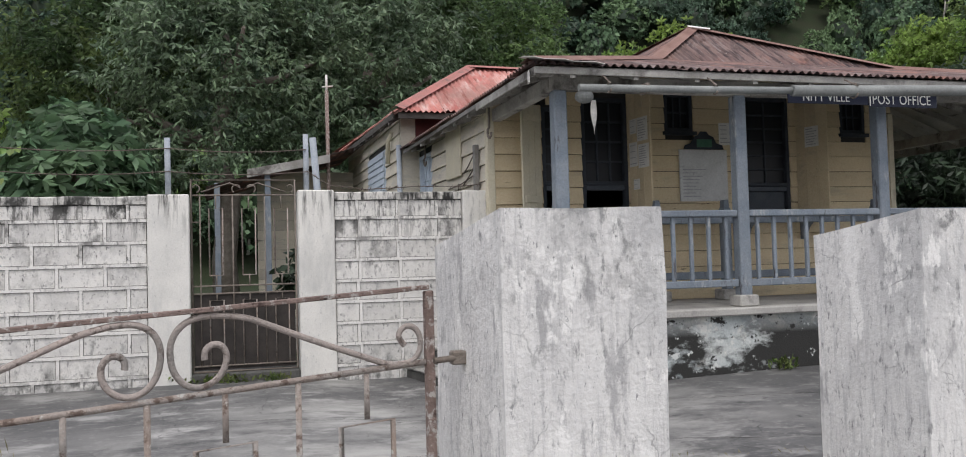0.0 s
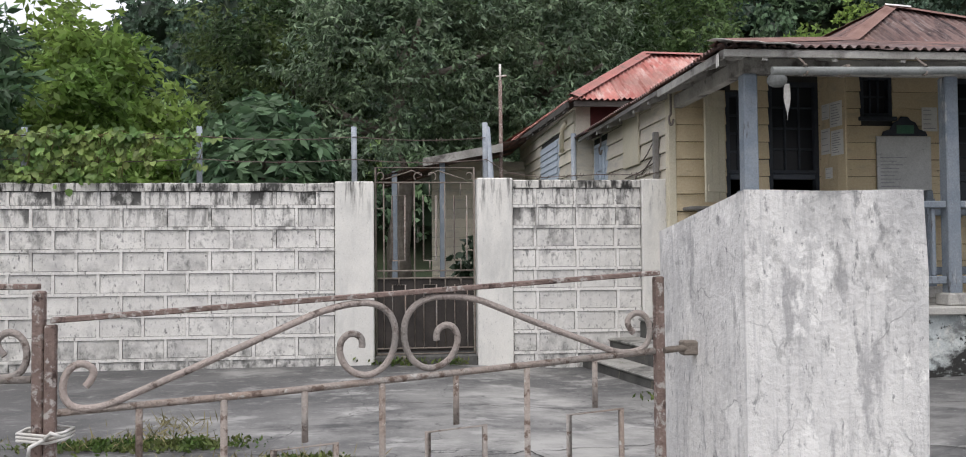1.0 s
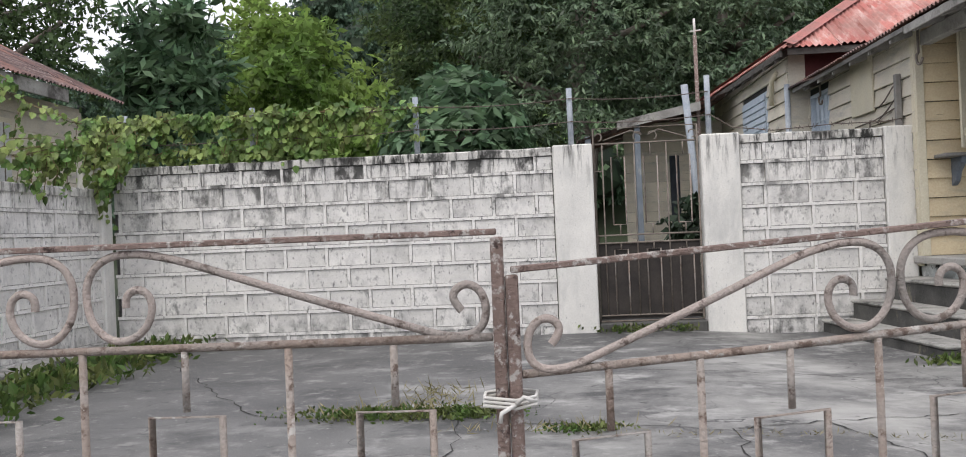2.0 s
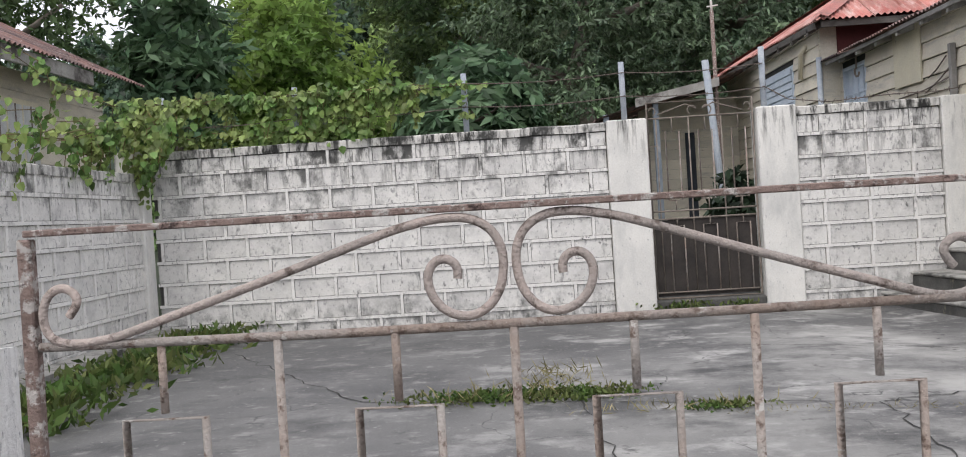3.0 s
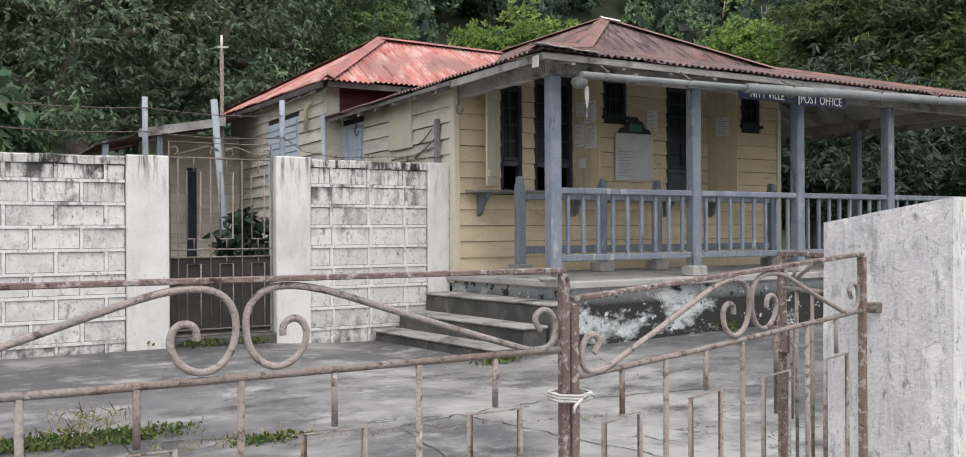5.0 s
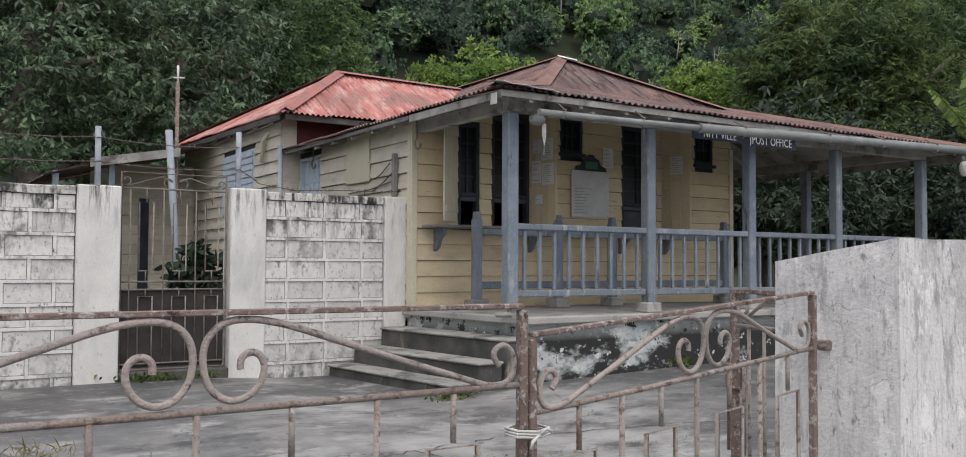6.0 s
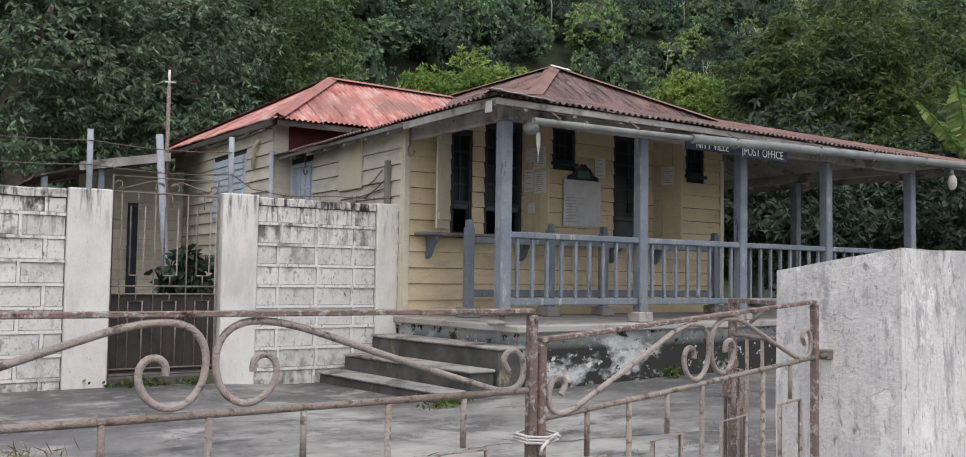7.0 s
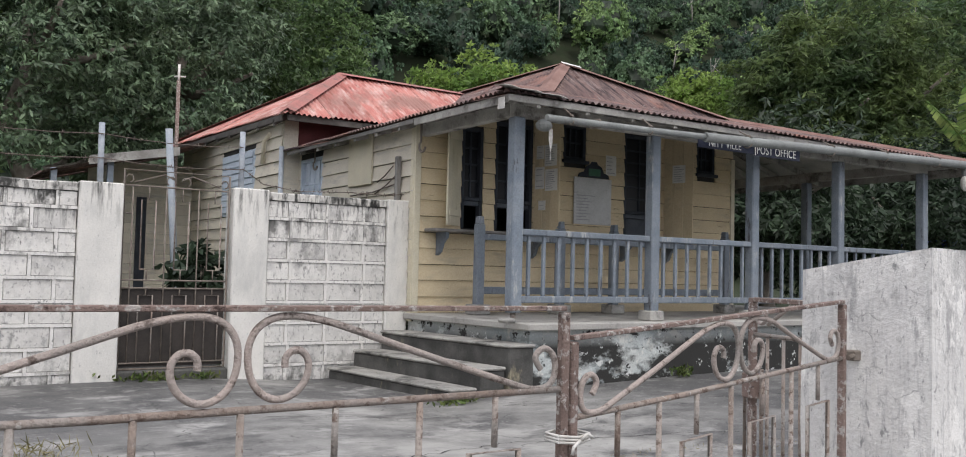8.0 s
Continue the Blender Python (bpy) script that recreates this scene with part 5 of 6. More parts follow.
def rear_roof():
    roof = thing("rear_roof", "hipped roof of faded red corrugated iron over the rear wing", "roof", kind="structure")
    sw, nw, se = Vector((3.24, 13.15, 3.40)), Vector((3.16, 19.5, 3.53)), Vector((7.4, 13.15, 3.40))
    apex, ridge = Vector((4.86, 14.95, 4.45)), Vector((7.6, 14.95, 4.42))
    roof_face(roof, sw, se, [apex, Vector((7.4, 14.95, 4.45))], M["redroof"])
    roof_face(roof, nw, sw, [apex], M["redroof"])
    roof_face(roof, Vector((9.0, 19.5, 3.53)), nw, [Vector((7.6, 14.95, 4.45)), apex], M["redroof"])
    up = Vector((0, 0, 0.035))
    part("ridge_cap", half_pipe(sw + up, apex + up, 0.065), M["redcap"], roof, "brown rusted hip cap")
    part("ridge_cap", half_pipe(nw + up, apex + up, 0.06), M["redcap"], roof, "faded red hip cap")
    part("ridge_cap", half_pipe(apex + up, ridge + up, 0.06), M["redcap"], roof, "faded red ridge cap")
    # Infill red is darkened to stand for the shadow of the overhang.
    part("gable_infill", bbox(3.62, 5.6, 13.575, 13.597, 2.9, 3.52, 0.004), M["shaded_red"], roof, "red painted board under the eave, darkened as overhang shade")
    # Fascias and rafter ends are coloured dark for the shadowed eave underside.
    part("fascia", bbox(sw.x + 0.05, 5.0, sw.y + 0.04, sw.y + 0.07, 3.29, 3.38, 0.004), M["shade_wood"], roof, "added fascia strip, dark as eave shade")
    for k in range(9):
        y = 13.5 + 0.7 * k
        part("rafter", sloped_board(3.2, 3.42, y, y + 0.06, lambda x, q: 3.40 + 0.02 * (q - 13.15) + 0.6 * (x - 3.24), 0.05, 0.10), M["shade_wood"], roof, "rafter end with eave shade in its colour")
    bm = bmesh.new()
    for v in box(bm, 3.20, 3.23, 13.25, 19.4, 3.28, 3.365):
        v.co.z += 0.02 * (v.co.y - 13.15)
    part("fascia", bm, M["shade_wood"], roof, "added fascia strip, dark as eave shade")
    # lean-to on the west side
    lean = thing("lean_to", "open lean-to with white fascia and rusty sheet roof", "lean-to")
    o = Vector((0.55, 17.0, 2.62))
    up = Vector((2.75, 0, 0.75))
    corrugated(lean, o + Vector((0, 3.0, 0)), Vector((0, -1, 0)), up.normalized(), 3.0, [(0, up.length), (3, up.length)], M["rustroof"])
    bm = bmesh.new()
    vs = box(bm, 1.27, 2.75, 16.96, 16.99, 0, 0.15)
    for v in vs:
        v.co.z += 2.80 + (v.co.x - 1.27) * 0.19
    part("fascia", bm, M["oldwood"], lean, "white peeling fascia board")
    for x, y in ((0.75, 17.1), (1.63, 17.1), (1.95, 18.6)):
        part("post", bbox(x - 0.05, x + 0.05, y - 0.05, y + 0.05, -0.1, 2.66 + (x - 0.55) * 0.26, 0.006), M["blue"], lean)
    for k in range(15):
        part("back_board", bbox(1.5, 3.38, 18.40, 18.43 + random.uniform(0, 0.006), 0.2 + 0.19 * k, 0.386 + 0.19 * k, 0.003), M["cream"], lean)
    part("door_post", bbox(2.36, 2.54, 18.36, 18.39, 0.2, 2.4, 0.005), M["darkblue"], lean, "dark slate door post")
    solid("leaning_pole", tubes(([(2.60, 16.1, -0.1), (2.36, 16.2, 3.42)], 0.06)), M["pipe"], "blue-grey leaning pipe pole behind the iron gate", "pole")
    an = thing("aerial_mast", "thin rusty aerial mast above the roofs", "mast")
    part("mast", tubes(([(2.75, 17.2, -0.1), (2.74, 17.2, 4.45)], 0.035)), M["rust"], an)
    part("cap", tubes(([(2.74, 17.2, 4.40), (2.74, 17.2, 4.75)], 0.022), ([(2.66, 17.2, 4.52), (2.86, 17.2, 4.54)], 0.014)), M["flash"], an)


def gutters():
    g = thing("gutter", "sagging galvanised gutter pipe along the porch eave", "gutter")
    part("thin_pipe", tubes(([(3.78, 7.62, 2.66), (5.0, 7.60, 2.672), (6.08, 7.59, 2.692)], 0.034)), M["gutter"], g, "thin pale pipe length")
    part("thick_pipe", tubes(([(5.92, 7.58, 2.684), (8.5, 7.56, 2.752), (11.75, 7.56, 2.835)], 0.054)), M["gutter"], g, "thick dull grey pipe length")
    for x, z, r in ((4.05, 2.662, 0.045), (5.1, 2.674, 0.045), (6.6, 2.702, 0.073), (8.1, 2.742, 0.073), (9.2, 2.77, 0.073), (10.4, 2.80, 0.073)):
        part("strap", tubes(([(x, 7.575 + r * math.cos(radians(a)), z + r * math.sin(radians(a))) for a in range(-150, 160, 30)] + [(x, 7.70, z + 0.13)], 0.008)), M["oldiron"], g, "bent wire strap")
    part("bracket", bbox(4.42, 4.46, 7.60, 7.74, 2.63, 2.72, 0.004), M["oldiron"], g, "rusty clamp")
    torn = thing("torn_sheet", "torn bluish-white sheet hanging at the eave corner", "sheet")
    bm = bmesh.new()
    box(bm, 3.385, 3.392, 7.74, 7.93, 2.72, 2.83)
    for v in bm.verts:
        v.co.z += 0.10 * (v.co.y - 7.74)
        v.co.x += 0.03 * math.sin(20 * v.co.y)
    part("sheet", bm, M["flash"], torn)
    lamp = thing("porch_lamp", "old round porch lamp fitting with a hanging white strip", "lamp")
    bm = bmesh.new()
    bmesh.ops.create_uvsphere(bm, u_segments=12, v_segments=8, radius=0.075, matrix=pose(3.93, 7.86, 2.63) @ Matrix.Diagonal((1.2, 1, 0.85, 1)))
    part("fitting", bm, M["gutter"], lamp, "grey round fitting")
    bm = bmesh.new()
    for k in range(6):
        z = 2.60 - 0.062 * k
        w = (0.022, 0.034, 0.046, 0.050, 0.040, 0.016)[k]
        a = 0.25 * k
        vs = [bm.verts.new((4.02 + s * w * math.cos(a), 7.86 + s * w * math.sin(a) + q, z)) for s, q in ((-1, 0), (1, 0), (1, 0.006), (-1, 0.006))]
        if k:
            for i in range(4):
                bm.faces.new((old[i], old[(i + 1) % 4], vs[(i + 1) % 4], vs[i]))
        old = vs
    part("strip", bm, M["cloth"], lamp, "hanging white paper strip")
    lamp2 = thing("eave_lamp", "pale oval bulkhead lamp under the far eave", "lamp")
    bm = bmesh.new()
    bmesh.ops.create_uvsphere(bm, u_segments=12, v_segments=8, radius=0.09, matrix=pose(11.45, 7.75, 2.60) @ Matrix.Diagonal((0.7, 0.7, 1.3, 1)))
    part("glass", bm, M["bulb"], lamp2, "milky glass")
    part("holder", tubes(([(11.45, 7.75, 2.70), (11.45, 7.78, 2.80)], 0.035)), M["gutter"], lamp2)


def sign():
    s = thing("post_office_sign", "navy enamel sign boards with white letters under the gutter", "sign")
    part("board", bbox(5.98, 6.90, 7.735, 7.75, 2.60, 2.75, 0.003), M["navy"], s)
    part("board", bbox(6.905, 7.72, 7.73, 7.745, 2.585, 2.745, 0.003), M["navy"], s)
    part("edge", bbox(6.905, 6.917, 7.724, 7.7295, 2.59, 2.74, 0), M["letter"], s, "white border line")
    for text, x, z, size, y in (("NITY VILLE", 6.14, 2.625, 0.115, 7.734), ("POST OFFICE", 6.935, 2.612, 0.125, 7.729)):
        cu = bpy.data.curves.new("lettering", "FONT")
        cu.body, cu.size, cu.extrude = text, size, 0.0015
        cu.space_character = 1.05
        cu.materials.append(M["letter"])
        ob = new("lettering", cu)
        ob.parent = s
        ob.matrix_basis = pose(x, y - 0.002, z, 90, 0, 0) @ Matrix.Diagonal((0.92, 1.1, 1, 1))
        tagged(ob, "white painted capital letters")


porch()
house()
porch_front()
main_roof()
rear_roof()
gutters()
sign()


# ---------------------------------------------------------------- neighbour's house
def neighbour():
    h = thing("neighbour_house", "pale boarded house with a rusted roof behind the side wall", "house")
    x = -6.1
    bm = bmesh.new()
    box(bm, x - 5, x - 0.1, 4.0, 12.4, -0.1, 2.95)
    part("wall_core", bm, M["cream"], h)
    for k in range(15):
        z = 0.05 + 0.19 * k
        bm = bbox(x - 0.1, x - 0.075 + random.uniform(0, 0.004), 4.0, 12.4, z, z + 0.186, 0.004)
        part("board", bm, M["cream"], h)
    w = part("window", bbox(x - 0.075, x - 0.03, 9.75, 10.75, 1.72, 2.62, 0.006), M["trim"], h, "pale louvred window frame")
    for k in range(3):
        part("pane", bbox(x - 0.03, x - 0.024, 9.81 + 0.31 * k, 10.08 + 0.31 * k, 1.79, 2.56, 0), M["boardpaper"], w, "dusty pale pane")
        part("window_bar", bbox(x - 0.023, x - 0.012, 9.94 + 0.31 * k, 9.95 + 0.31 * k, 1.79, 2.56, 0), M["oldiron"], w)
    part("fascia", bbox(x + 0.28, x + 0.31, 4.0, 11.4, 2.88, 3.04, 0.005), M["oldwood"], h, "pale grey fascia board")
    up = Vector((-3.0, 0, 1.55))
    rf = part("roof", half_pipe((x - 2.65, 3.6, 4.66), (x - 2.65, 12.8, 4.66), 0.1), M["ridge"], h, "rusted corrugated roof")
    corrugated(rf, Vector((x + 0.34, 3.6, 3.06)), Vector((0, 1, 0)), up.normalized(), 9.2, [(0, up.length), (9.2, up.length)], M["rustroof"])


# ---------------------------------------------------------------- plants
def tree(name, at, top, trunk_r, crown, label, leafmat, seed, clumps, per, size, aspect=0.4, droop=0.5, clump_r=0.2, low=-0.7, category="tree", limbs=6):
    rng = np.random.default_rng(seed)
    t = thing(name, label, category)
    cx, cy, cz, rx, ry, rz = crown
    part("trunk", trunk_mesh(rng, at, (cx, cy, cz + 0.2 * rz), trunk_r, limbs, 0.65 * rx), M["bark"], t)
    ob = new("crown", quads("crown", crown_leaves(rng, (cx, cy, cz), (rx, ry, rz), clumps, per, size, aspect, droop, clump_r, low), M[leafmat]))
    ob.parent = t
    tagged(ob, kind="stuff")
    return t


def near_trees():
    dark = "large dense tree with dark glossy drooping leaves"
    tree("mango_tree", (1.0, 24, 0), 9, 0.35, (1.0, 24.5, 6.2, 3.6, 3.4, 5.8), dark, "mango", 11, 480, 90, 0.19, 0.30, 0.85, 0.058)
    tree("mango_tree", (5.2, 25, 0), 9, 0.35, (5.0, 25.5, 6.0, 3.3, 3.2, 5.8), dark, "mango", 12, 480, 90, 0.19, 0.30, 0.85, 0.058)
    tree("mango_tree", (8.0, 29, 3), 9, 0.35, (8.0, 29.5, 7.5, 2.0, 2.4, 5.2), dark + " and hanging stems", "mid", 13, 340, 78, 0.19, 0.34, 0.7, 0.07)
    tree("vine_hung_tree", (11.4, 30.5, 0), 9, 0.3, (11.4, 31.0, 6.6, 2.6, 2.2, 5.6), "tall mid-green tree hung with climbing leaves", "vinetree", 33, 380, 60, 0.2, 0.4, 0.8, 0.075)
    tree("mango_tree", (-2.4, 27, 0), 9, 0.3, (-2.4, 27.5, 5.4, 3.2, 3.0, 5.0), dark + " behind the bush", "olive", 25, 380, 72, 0.19, 0.36, 0.5, 0.07)
    # These two mangoes take the darkened leaf, with shade in its colour.
    tree("mango_tree", (14.5, 13.5, 0), 5, 0.2, (15.0, 14.5, 2.6, 3.2, 3.0, 2.6), "low mango tree beyond the porch, its leaves darkened as shade", "dark_shaded", 14, 340, 72, 0.20, 0.3, 0.6, 0.11)
    tree("mango_tree", (20.0, 13.0, 0), 5, 0.2, (20.5, 14.0, 2.7, 3.4, 3.0, 2.9), "low mango tree beyond the porch, its leaves darkened as shade", "dark_shaded", 15, 340, 72, 0.20, 0.3, 0.6, 0.11)
    tree("feathery_tree", (22.8, 18.2, 0), 9, 0.3, (23.0, 18.8, 6.0, 3.5, 3.4, 4.6), "tall yellow-green tree with narrow feathery leaves", "olive", 16, 300, 108, 0.25, 0.26, 0.7, 0.062)
    tree("feathery_tree", (25.5, 18, 0), 9, 0.3, (26.0, 18.8, 6.2, 4.6, 4.0, 5.4), "tall yellow-green tree with narrow feathery leaves", "olive", 17, 320, 108, 0.25, 0.26, 0.7, 0.062)
    tree("feathery_tree", (33.0, 20, 0), 9, 0.3, (33.0, 20.5, 7.5, 5.4, 4.4, 7.0), "tall green tree with narrow drooping leaves", "mid", 18, 280, 90, 0.36, 0.24, 0.8, 0.065)
    tree("shade_tree", (-7.5, 18, 0), 9, 0.14, (-7.4, 18.5, 4.0, 1.25, 1.3, 2.3), "tree with broad layered dark green leaves", "bushleaf", 19, 110, 48, 0.34, 0.3, 0.3, 0.11)
    tree("lime_tree", (-6.4, 22, 0), 9, 0.2, (-6.4, 22, 4.0, 2.3, 2.3, 3.2), "bright yellow-green leafy tree", "bright", 20, 260, 54, 0.24, 0.42, 0.3, 0.12)
    tree("wide_tree", (-12.5, 17, 0), 9, 0.3, (-11.8, 17.5, 6.0, 4.8, 3.6, 2.9), "spreading tree with thin airy twigs and small leaves", "mid", 21, 420, 42, 0.16, 0.4, 0.3, 0.08, limbs=14)
    tree("lime_tree", (-4.6, 19.0, 0), 5, 0.1, (-4.6, 19.0, 2.6, 1.6, 1.5, 1.4), "bright leafy young tree behind the wall", "bright", 22, 120, 36, 0.2, 0.4, 0.3, 0.15)
    tree("lime_tree", (15.6, 26.3, -0.1), 9, 0.2, (15.6, 26.5, 6.7, 3.4, 2.4, 2.1), "bright green shrubs above the roof line", "bright", 23, 320, 54, 0.2, 0.45, 0.2, 0.09, limbs=0)
    tree("lime_tree", (23.8, 24.5, -0.1), 9, 0.2, (23.8, 24.5, 7.1, 2.3, 2.0, 2.1), "bright green shrubs above the roof line", "bright", 24, 220, 54, 0.2, 0.45, 0.2, 0.1, limbs=0)
    tree("feathery_tree", (37.5, 17, 0), 9, 0.3, (37.5, 17.5, 8.0, 5.4, 4.4, 7.4), "tall green tree with narrow drooping leaves", "mid", 28, 260, 90, 0.36, 0.24, 0.8, 0.065)
    # broad-leaved bush with hand-shaped leaves
    rng = np.random.default_rng(31)
    b = thing("broadleaf_bush", "rounded bush of large hand-shaped blue-green leaves", "bush")
    part("stems", trunk_mesh(rng, (-1.6, 17.2, 0), (-1.6, 17.2, 3.4), 0.08, 6, 0.8), M["bark"], b)
    hubs = rng.normal(0, 1, (760, 3))
    hubs /= np.linalg.norm(hubs, axis=1, keepdims=True)
    hubs = hubs[hubs[:, 2] > -0.5]
    hubs = hubs * rng.uniform(0.75, 1.0, (len(hubs), 1)) * np.array([1.42, 1.3, 1.95]) + np.array([-1.62, 17.2, 2.2])
    q = []
    for h in hubs:
        out = (h - np.array([-1.6, 17.2, 2.0]))
        out /= np.linalg.norm(out)
        s = np.cross(out, [0, 0, 1.0])
        s /= np.linalg.norm(s) + 1e-6
        dn = np.array([0, 0, -1.0])
        for a in np.linspace(-2.2, 2.2, 8):
            w = s * math.sin(a) + (dn * 0.75 + out * 0.35) * math.cos(a)
            q.append(leaves(rng, h[None] + out * 0.05, w[None], 0.28, 0.36, 0.07))
    ob = new("crown", quads("crown", np.concatenate(q), M["bushleaf"]))
    ob.parent = b
    tagged(ob, kind="stuff")


def banana():
    rng = np.random.default_rng(41)
    p = thing("banana_plant", "banana plant with large torn upright leaves", "banana plant")
    bx, by = 20.45, 12.3
    part("stem", tubes(([(bx, by, -0.1), (bx, by, 2.0), (bx - 0.05, by, 3.9)], 0.11)), M["bark"], p)
    for k, (a, lean, ln) in enumerate(((3.3, 0.30, 2.5), (2.5, 0.55, 2.3), (5.2, 0.6, 2.4), (0.6, 0.7, 2.2), (4.2, 0.9, 2.2))):
        rib, q = [], []
        for t in np.linspace(0, 1, 30):
            out = lean * ln * (t ** 1.4)
            c = np.array([bx + math.cos(a) * out, by + math.sin(a) * out, 3.7 + ln * t * (1 - 0.35 * lean * t)])
            rib.append(c)
        for i in range(4, 29):
            t = i / 29
            w = 0.42 * math.sin(math.pi * min(1, 0.12 + 0.88 * t)) ** 0.6
            for s in (-1, 1):
                side = np.array([-math.sin(a) * s, math.cos(a) * s, -0.35 + rng.normal(0, 0.08)])
                gap = 0.80 + 0.2 * rng.random()
                step = (rib[i + 1] - rib[i]) * gap if i < 28 else rib[i] - rib[i - 1]
                q.append([rib[i], rib[i] + step, rib[i] + step + side * w, rib[i] + side * w * 0.97])
        leaf = part("midrib", tubes(([tuple(v) for v in rib], 0.02)), M["vine"], p)
        ob = new("blade", quads("blade", np.array(q), M["vine"]))
        ob.parent = leaf


def woods():
    rng = np.random.default_rng(51)
    w = thing("hillside_woods", "dense mixed tropical woods covering the hill", "woods", kind="stuff")
    kinds = [crown_leaves(rng, (0, 0, 0), (1, 1, 1.0), 120, 12, 0.14, 0.6, 0.3, 0.075, -0.8, 0.78) for _ in range(8)]
    # Lumpy solids added inside the crowns; no leaves of their own.
    cores = []
    for k in range(4):
        bm = bmesh.new()
        bmesh.ops.create_icosphere(bm, subdivisions=2, radius=0.55)
        cores.append(np.array([[v.co * (1 + 0.35 * noise.noise(v.co * 2.2 + Vector((k * 7, 0, 0)))) for v in (f.verts[0], f.verts[1], f.verts[2], f.verts[2])] for f in bm.faces]))
        bm.free()
    out, inner, trunks = {"woods": [], "woods_dark": [], "woods_light": []}, [], bmesh.new()
    for row in range(13):
        y = 56 + 3.6 * row
        x = -0.62 * y - 6 + (row % 2) * 1.6
        while x < 1.9 * y + 6:
            px, py = x + rng.uniform(-1.2, 1.2), y + rng.uniform(-1.4, 1.4)
            r = rng.uniform(1.5, 2.9) * (1 + 0.012 * row)
            h = land(px, py) + r * rng.uniform(0.5, 1.9)
            a = rng.uniform(0, 6.28)
            rot = np.array([[math.cos(a), -math.sin(a), 0], [math.sin(a), math.cos(a), 0], [0, 0, 1]])
            size = np.array([r, r, r * rng.uniform(0.8, 1.5)])
            k = kinds[rng.integers(8)]
            kind = ("woods", "woods_dark", "woods_light", "woods", "woods_dark", "woods_dark")[rng.integers(6)]
            for shape, where in ((k, out[kind]), (cores[rng.integers(4)], inner)):
                where.append((shape.reshape(-1, 3) @ rot.T * size + np.array([px, py, h])).reshape(-1, 4, 3))
            if rng.random() < 0.10:
                z = land(px, py)
                tip = Vector((px + rng.uniform(-0.8, 0.8), py - r * 0.9, h + r * 0.7))
                tube(trunks, [(px, py - r * 1.05, z), (px + rng.uniform(-0.3, 0.3), py - r * 1.1, z + r), tip], 0.10, 5, 0.04)
                for b in range(3):
                    tube(trunks, [tip - Vector((0, 0, r * (0.3 + 0.25 * b))), tip + Vector((rng.uniform(-1.2, 1.2), -0.3, rng.uniform(0.0, 0.9)))], 0.045, 4, 0.02)
            x += 3.7 + 0.05 * row
    for kind, crowns in out.items():
        ob = new("foliage", quads("foliage", np.concatenate(crowns), M[kind]))
        ob.parent = w
        tagged(ob, kind="stuff")
    # Added dark cores: they put crown shade into the gaps between leaves.
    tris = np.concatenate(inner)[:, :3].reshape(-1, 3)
    me = bpy.data.meshes.new("crown_shade_cores")
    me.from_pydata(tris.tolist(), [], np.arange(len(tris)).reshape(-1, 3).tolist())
    me.materials.append(M["dark_shaded"])
    ob = new("crown_shade_cores", me)
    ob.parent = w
    tagged(ob, "added dark cores standing for shade inside the crowns", kind="stuff")
    part("pale_trunks", trunks, M["palebark"], w, "pale thin trunks among the foliage", "stuff")


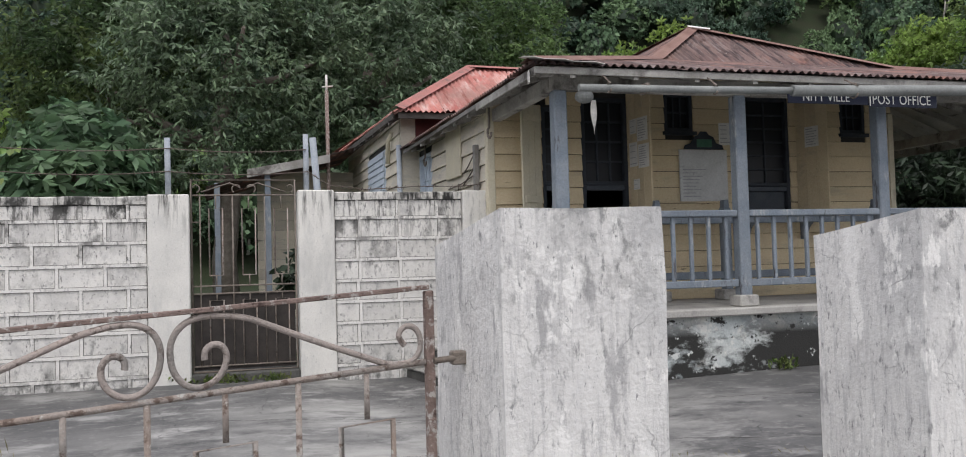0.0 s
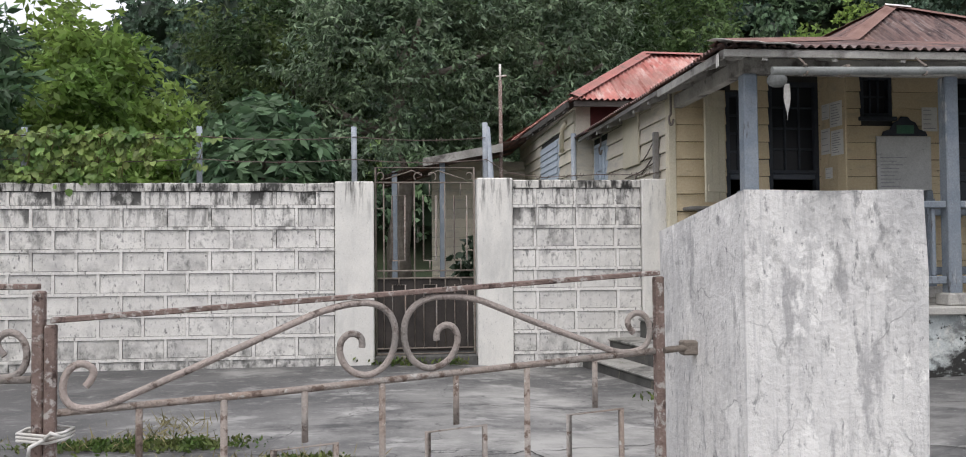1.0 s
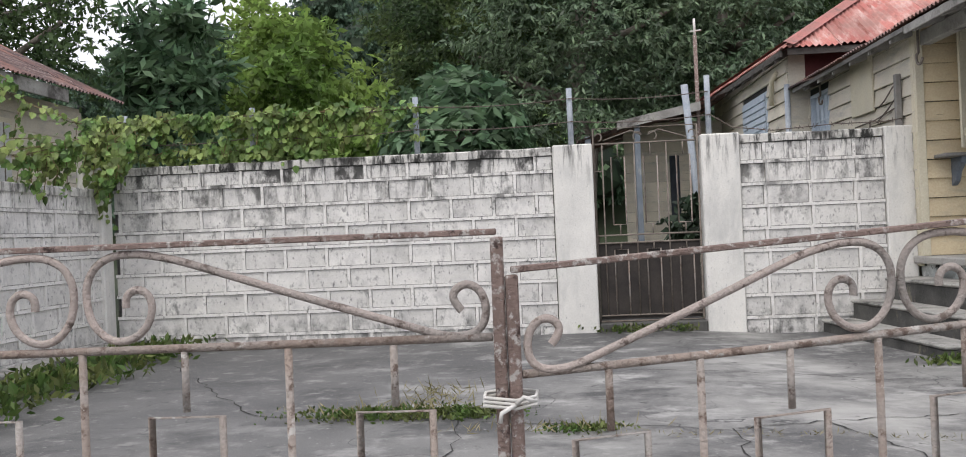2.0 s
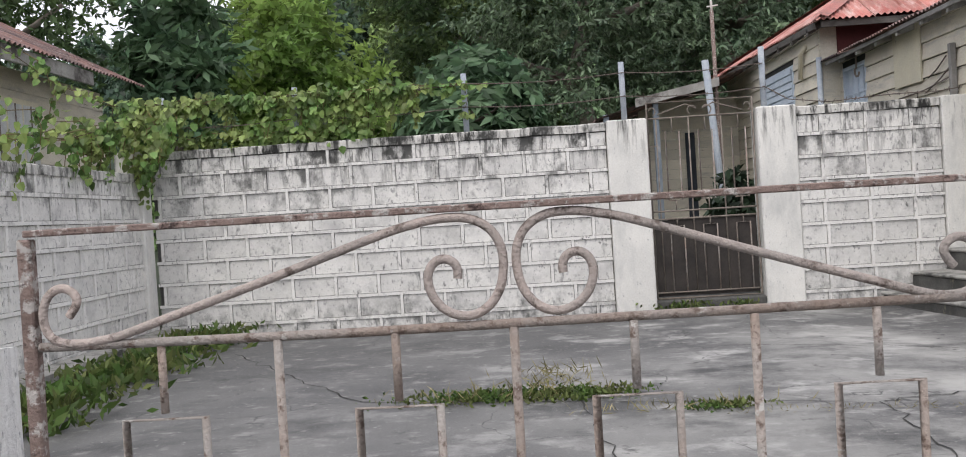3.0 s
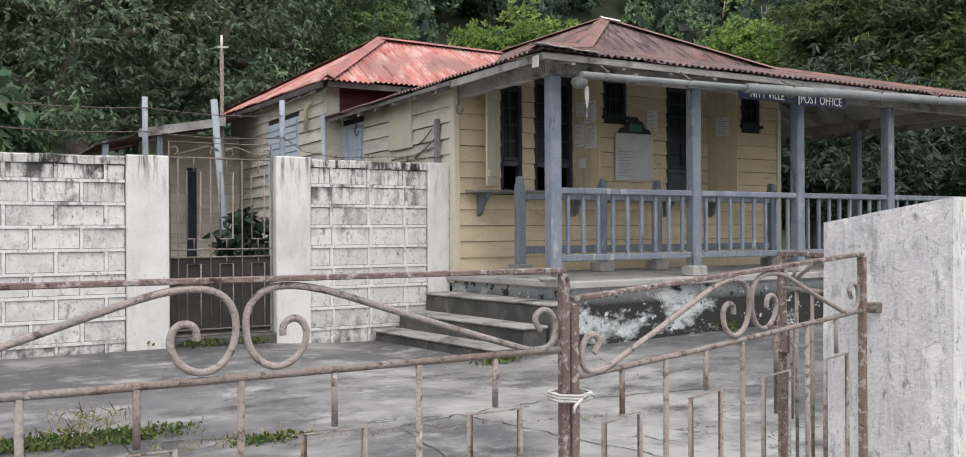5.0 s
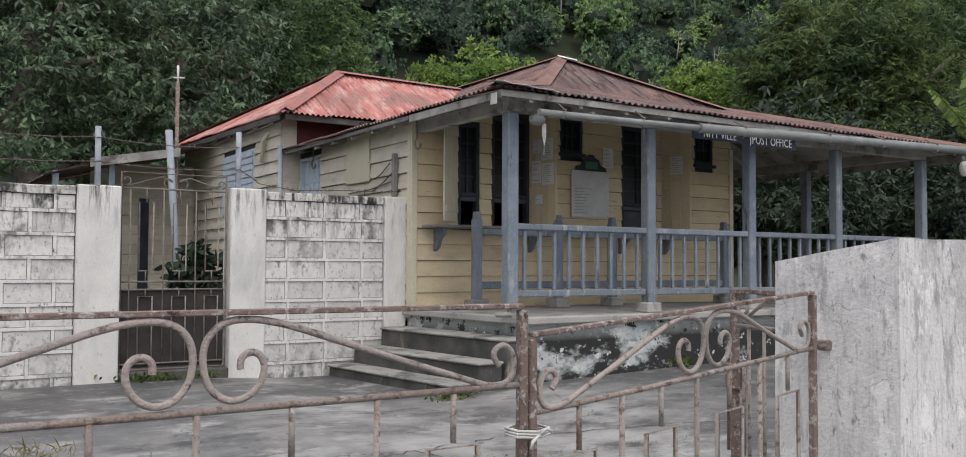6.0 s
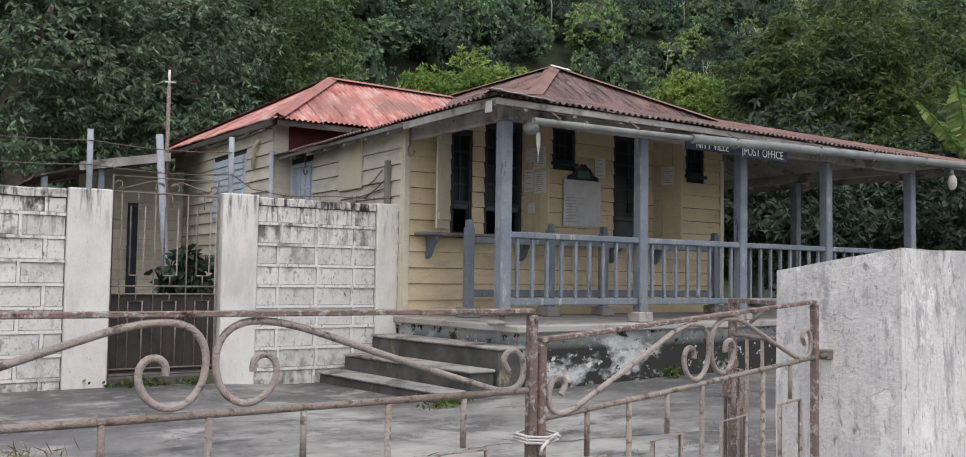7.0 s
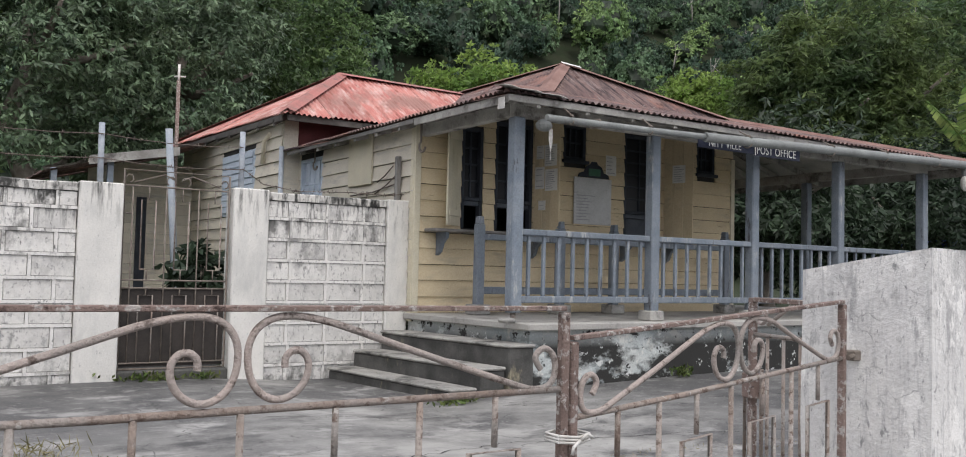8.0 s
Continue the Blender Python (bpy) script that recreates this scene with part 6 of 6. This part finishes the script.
def vines():
    rng = np.random.default_rng(61)
    v = thing("wall_vines", "tangle of climbing vine leaves over wall and wire", "vines", kind="stuff")
    at, stems = [], bmesh.new()

    def strand(p0, p1, sag, n, spread, hang):
        """A trailing shoot with leaves along it; shoots hang down from it where hang is above nought."""
        pts = [Vector(p0).lerp(Vector(p1), k / 10) + Vector((rng.normal(0, 0.03), rng.normal(0, 0.04), -4 * sag * (k / 10) * (1 - k / 10) + rng.normal(0, 0.03))) for k in range(11)]
        tube(stems, pts, 0.005, 4)
        path = np.array([tuple(p) for p in pts])
        t = rng.uniform(0, 9.999, n)
        i = t.astype(int)
        at.append(path[i] + (path[i + 1] - path[i]) * (t - i)[:, None] + rng.normal(0, spread, (n, 3)))
        for k in range(hang):
            p = pts[int(rng.integers(0, 11))]
            ln = rng.uniform(0.12, 0.5)
            tip = p + Vector((rng.normal(0, 0.06), rng.normal(-0.03, 0.05), -ln))
            if tip.z < 1.95 and tip.x > -4.2:
                tip.z = 1.95 + rng.uniform(0, 0.08)
            tube(stems, [p, p.lerp(tip, 0.5) + Vector((rng.normal(0, 0.03), 0, 0)), tip], 0.004, 4)
            m = int(8 + 26 * ln)
            q = rng.uniform(0, 1, (m, 1))
            at.append(np.array(p) * (1 - q) + np.array(tip) * q + rng.normal(0, 0.03, (m, 3)))

    for k in range(5):
        strand((-4.9, WY + 0.1, 2.44), (-2.9 + 0.25 * k, WY + 0.06, 2.43), 0.05, 120, 0.045, 6)
    for k in range(5):
        strand((-4.7 + 0.3 * k, WY + 0.14, 2.12), (-2.7 + 0.1 * k, WY + 0.1, 2.04), 0.03, 80, 0.06, 2)
    for k in range(4):
        strand((-3.0, WY + 0.08, 2.43), (-1.9 + 0.25 * k, WY + 0.08, 2.42), 0.02, 60, 0.03, 2)
    for k in range(6):
        strand((-4.72, 10.2 - 0.1 * k, 2.35 - 0.03 * k), (-4.74, 8.6 - 0.35 * k, 2.02 + rng.uniform(-0.2, 0.2)), 0.10, 45, 0.05, 4)
    for k in range(7):
        strand((-4.8 + 0.08 * k, 10.05, 2.3), (-4.7 + 0.06 * k, 9.9 - 0.05 * k, 1.45 + 0.07 * k), 0.0, 70, 0.05, 0)
    for k in range(2):
        strand((-4.8, 10.1, 2.4), (-5.75, 9.8 - 0.5 * k, 3.02), 0.15, 40, 0.04, 2)
    at = np.concatenate(at)
    way = rng.normal(0, 0.35, at.shape)
    way[:, 1] -= 0.35
    way[:, 2] -= 0.75
    # broad leaves: two folded halves with rounded shoulders
    n = len(at)
    d = way / np.linalg.norm(way, axis=1, keepdims=True)
    side = np.cross(d, rng.normal(0, 0.5, (n, 3)) + np.array([0, -1.0, 0.5]))
    side /= np.linalg.norm(side, axis=1, keepdims=True)
    up = np.cross(side, d)
    ln = rng.uniform(0.045, 0.10, (n, 1))
    halves = []
    for s in (-1, 1):
        halves.append(np.stack([at, at + d * ln * 0.18 + s * side * ln * 0.42 + up * ln * 0.12, at + d * ln * 0.62 + s * side * ln * 0.34 + up * ln * 0.08, at + d * ln], 1))
    verts = np.stack([halves[0][:, 0], halves[0][:, 1], halves[0][:, 2], halves[0][:, 3], halves[1][:, 2], halves[1][:, 1]], 1).reshape(-1, 3)
    base = np.arange(n)[:, None] * 6
    me = bpy.data.meshes.new("leaves")
    me.from_pydata(verts.tolist(), [], np.concatenate([base + np.array([[0, 1, 2, 3]]), base + np.array([[0, 3, 4, 5]])]).tolist())
    me.materials.append(M["vine"])
    ob = new("leaves", me)
    ob.parent = v
    tagged(ob, kind="stuff")
    part("dry_stems", stems, M["dryvine"], v, "dry brown trailing stems", "stuff")


def weeds():
    rng = np.random.default_rng(71)

    def patch(label, spots, size, mat, aspect=0.4, category="weeds"):
        at = []
        for x, y, rx, ry, n, h in spots:
            p = np.stack([x + rng.normal(0, rx * 0.5, n), y + rng.normal(0, ry * 0.5, n), np.zeros(n)], 1)
            p[:, 2] = [yard_z(a, b) + rng.uniform(0, h) for a, b in p[:, :2]]
            at.append(p)
        at = np.concatenate(at)
        way = rng.normal(0, 0.6, at.shape)
        way[:, 2] = 0.7
        t = thing("weeds", label, category, kind="stuff")
        ob = new("leaves", quads("leaves", leaves(rng, at, way, size, aspect, 0.4), M[mat]))
        ob.parent = t
        tagged(ob, kind="stuff")

    patch("low green weeds growing from a crack in the concrete", [(-1.0, 6.1, 0.6, 0.16, 1300, 0.04), (-0.55, 6.05, 0.35, 0.12, 460, 0.04), (0.12, 5.6, 0.22, 0.08, 260, 0.025)], 0.034, "weed", 0.5)
    patch("dry straw-coloured grass tuft in the crack", [(-0.75, 6.2, 0.25, 0.1, 200, 0.14), (-1.1, 6.1, 0.5, 0.15, 160, 0.03), (-0.1, 5.6, 0.5, 0.05, 80, 0.02)], 0.09, "straw", 0.07)
    patch("green weeds along the foot of the side wall", [(-3.9, 9.2, 0.4, 0.7, 500, 0.12), (-3.85, 7.6, 0.4, 0.9, 700, 0.14), (-3.8, 6.0, 0.45, 0.8, 700, 0.15), (-4.2, 4.6, 0.5, 0.8, 500, 0.16)], 0.10, "weed")
    patch("small weeds at the wall and step foot", [(0.75, 10.0, 0.35, 0.06, 130, 0.06), (1.3, 10.0, 0.2, 0.05, 60, 0.06), (2.95, 7.75, 0.25, 0.1, 140, 0.05), (5.9, 7.85, 0.15, 0.06, 90, 0.12), (2.9, 9.3, 0.05, 0.05, 25, 0.1)], 0.06, "weed")
    patch("thin line of weeds in a joint of the concrete", [(0.3 + 0.35 * k, 5.45 - 0.02 * k, 0.25, 0.04, 26, 0.012) for k in range(7)] + [(2.9 + 0.35 * k, 5.3 - 0.12 * k, 0.2, 0.05, 12, 0.01) for k in range(5)], 0.035, "straw", 0.12)
    bm = bmesh.new()
    for k in range(8):
        y = 4.3 + 0.72 * k
        box(bm, -4.68, -4.35 + 0.05 * math.sin(k), y, y + 0.715, -0.1, 0.10)
    solid("kerb", bm, M["step"], "broken concrete kerb strip along the side wall", "kerb", kind="structure")


def behind_gate():
    rng = np.random.default_rng(81)
    b = thing("potted_shrub", "broad dark-leaved shrub behind the iron gate", "shrub")
    part("stems", trunk_mesh(rng, (1.9, 12.6, -0.1), (1.95, 12.6, 1.2), 0.04, 4, 0.3), M["bark"], b)
    ob = new("crown", quads("crown", crown_leaves(rng, (1.95, 12.6, 0.95), (0.36, 0.34, 0.62), 50, 12, 0.17, 0.42, 0.4, 0.2), M["dark_shaded"]))
    ob.parent = b
    tagged(ob, kind="stuff")
    solid("back_step", bbox(1.2, 3.3, 14.2, 15.2, -0.12, 0.35, 0.02), M["step"], "mossy concrete step behind the iron gate", "step")
    solid("tarpaulin", bbox(20.3, 22.5, 13.0, 14.4, 2.05, 2.22, 0.05), M["tarp"], "blue plastic sheet roof far beyond the porch", "tarpaulin")


neighbour()
near_trees()
banana()
woods()
vines()
weeds()
behind_gate()
wall_north_left()
wall_north_right()
wall_west()
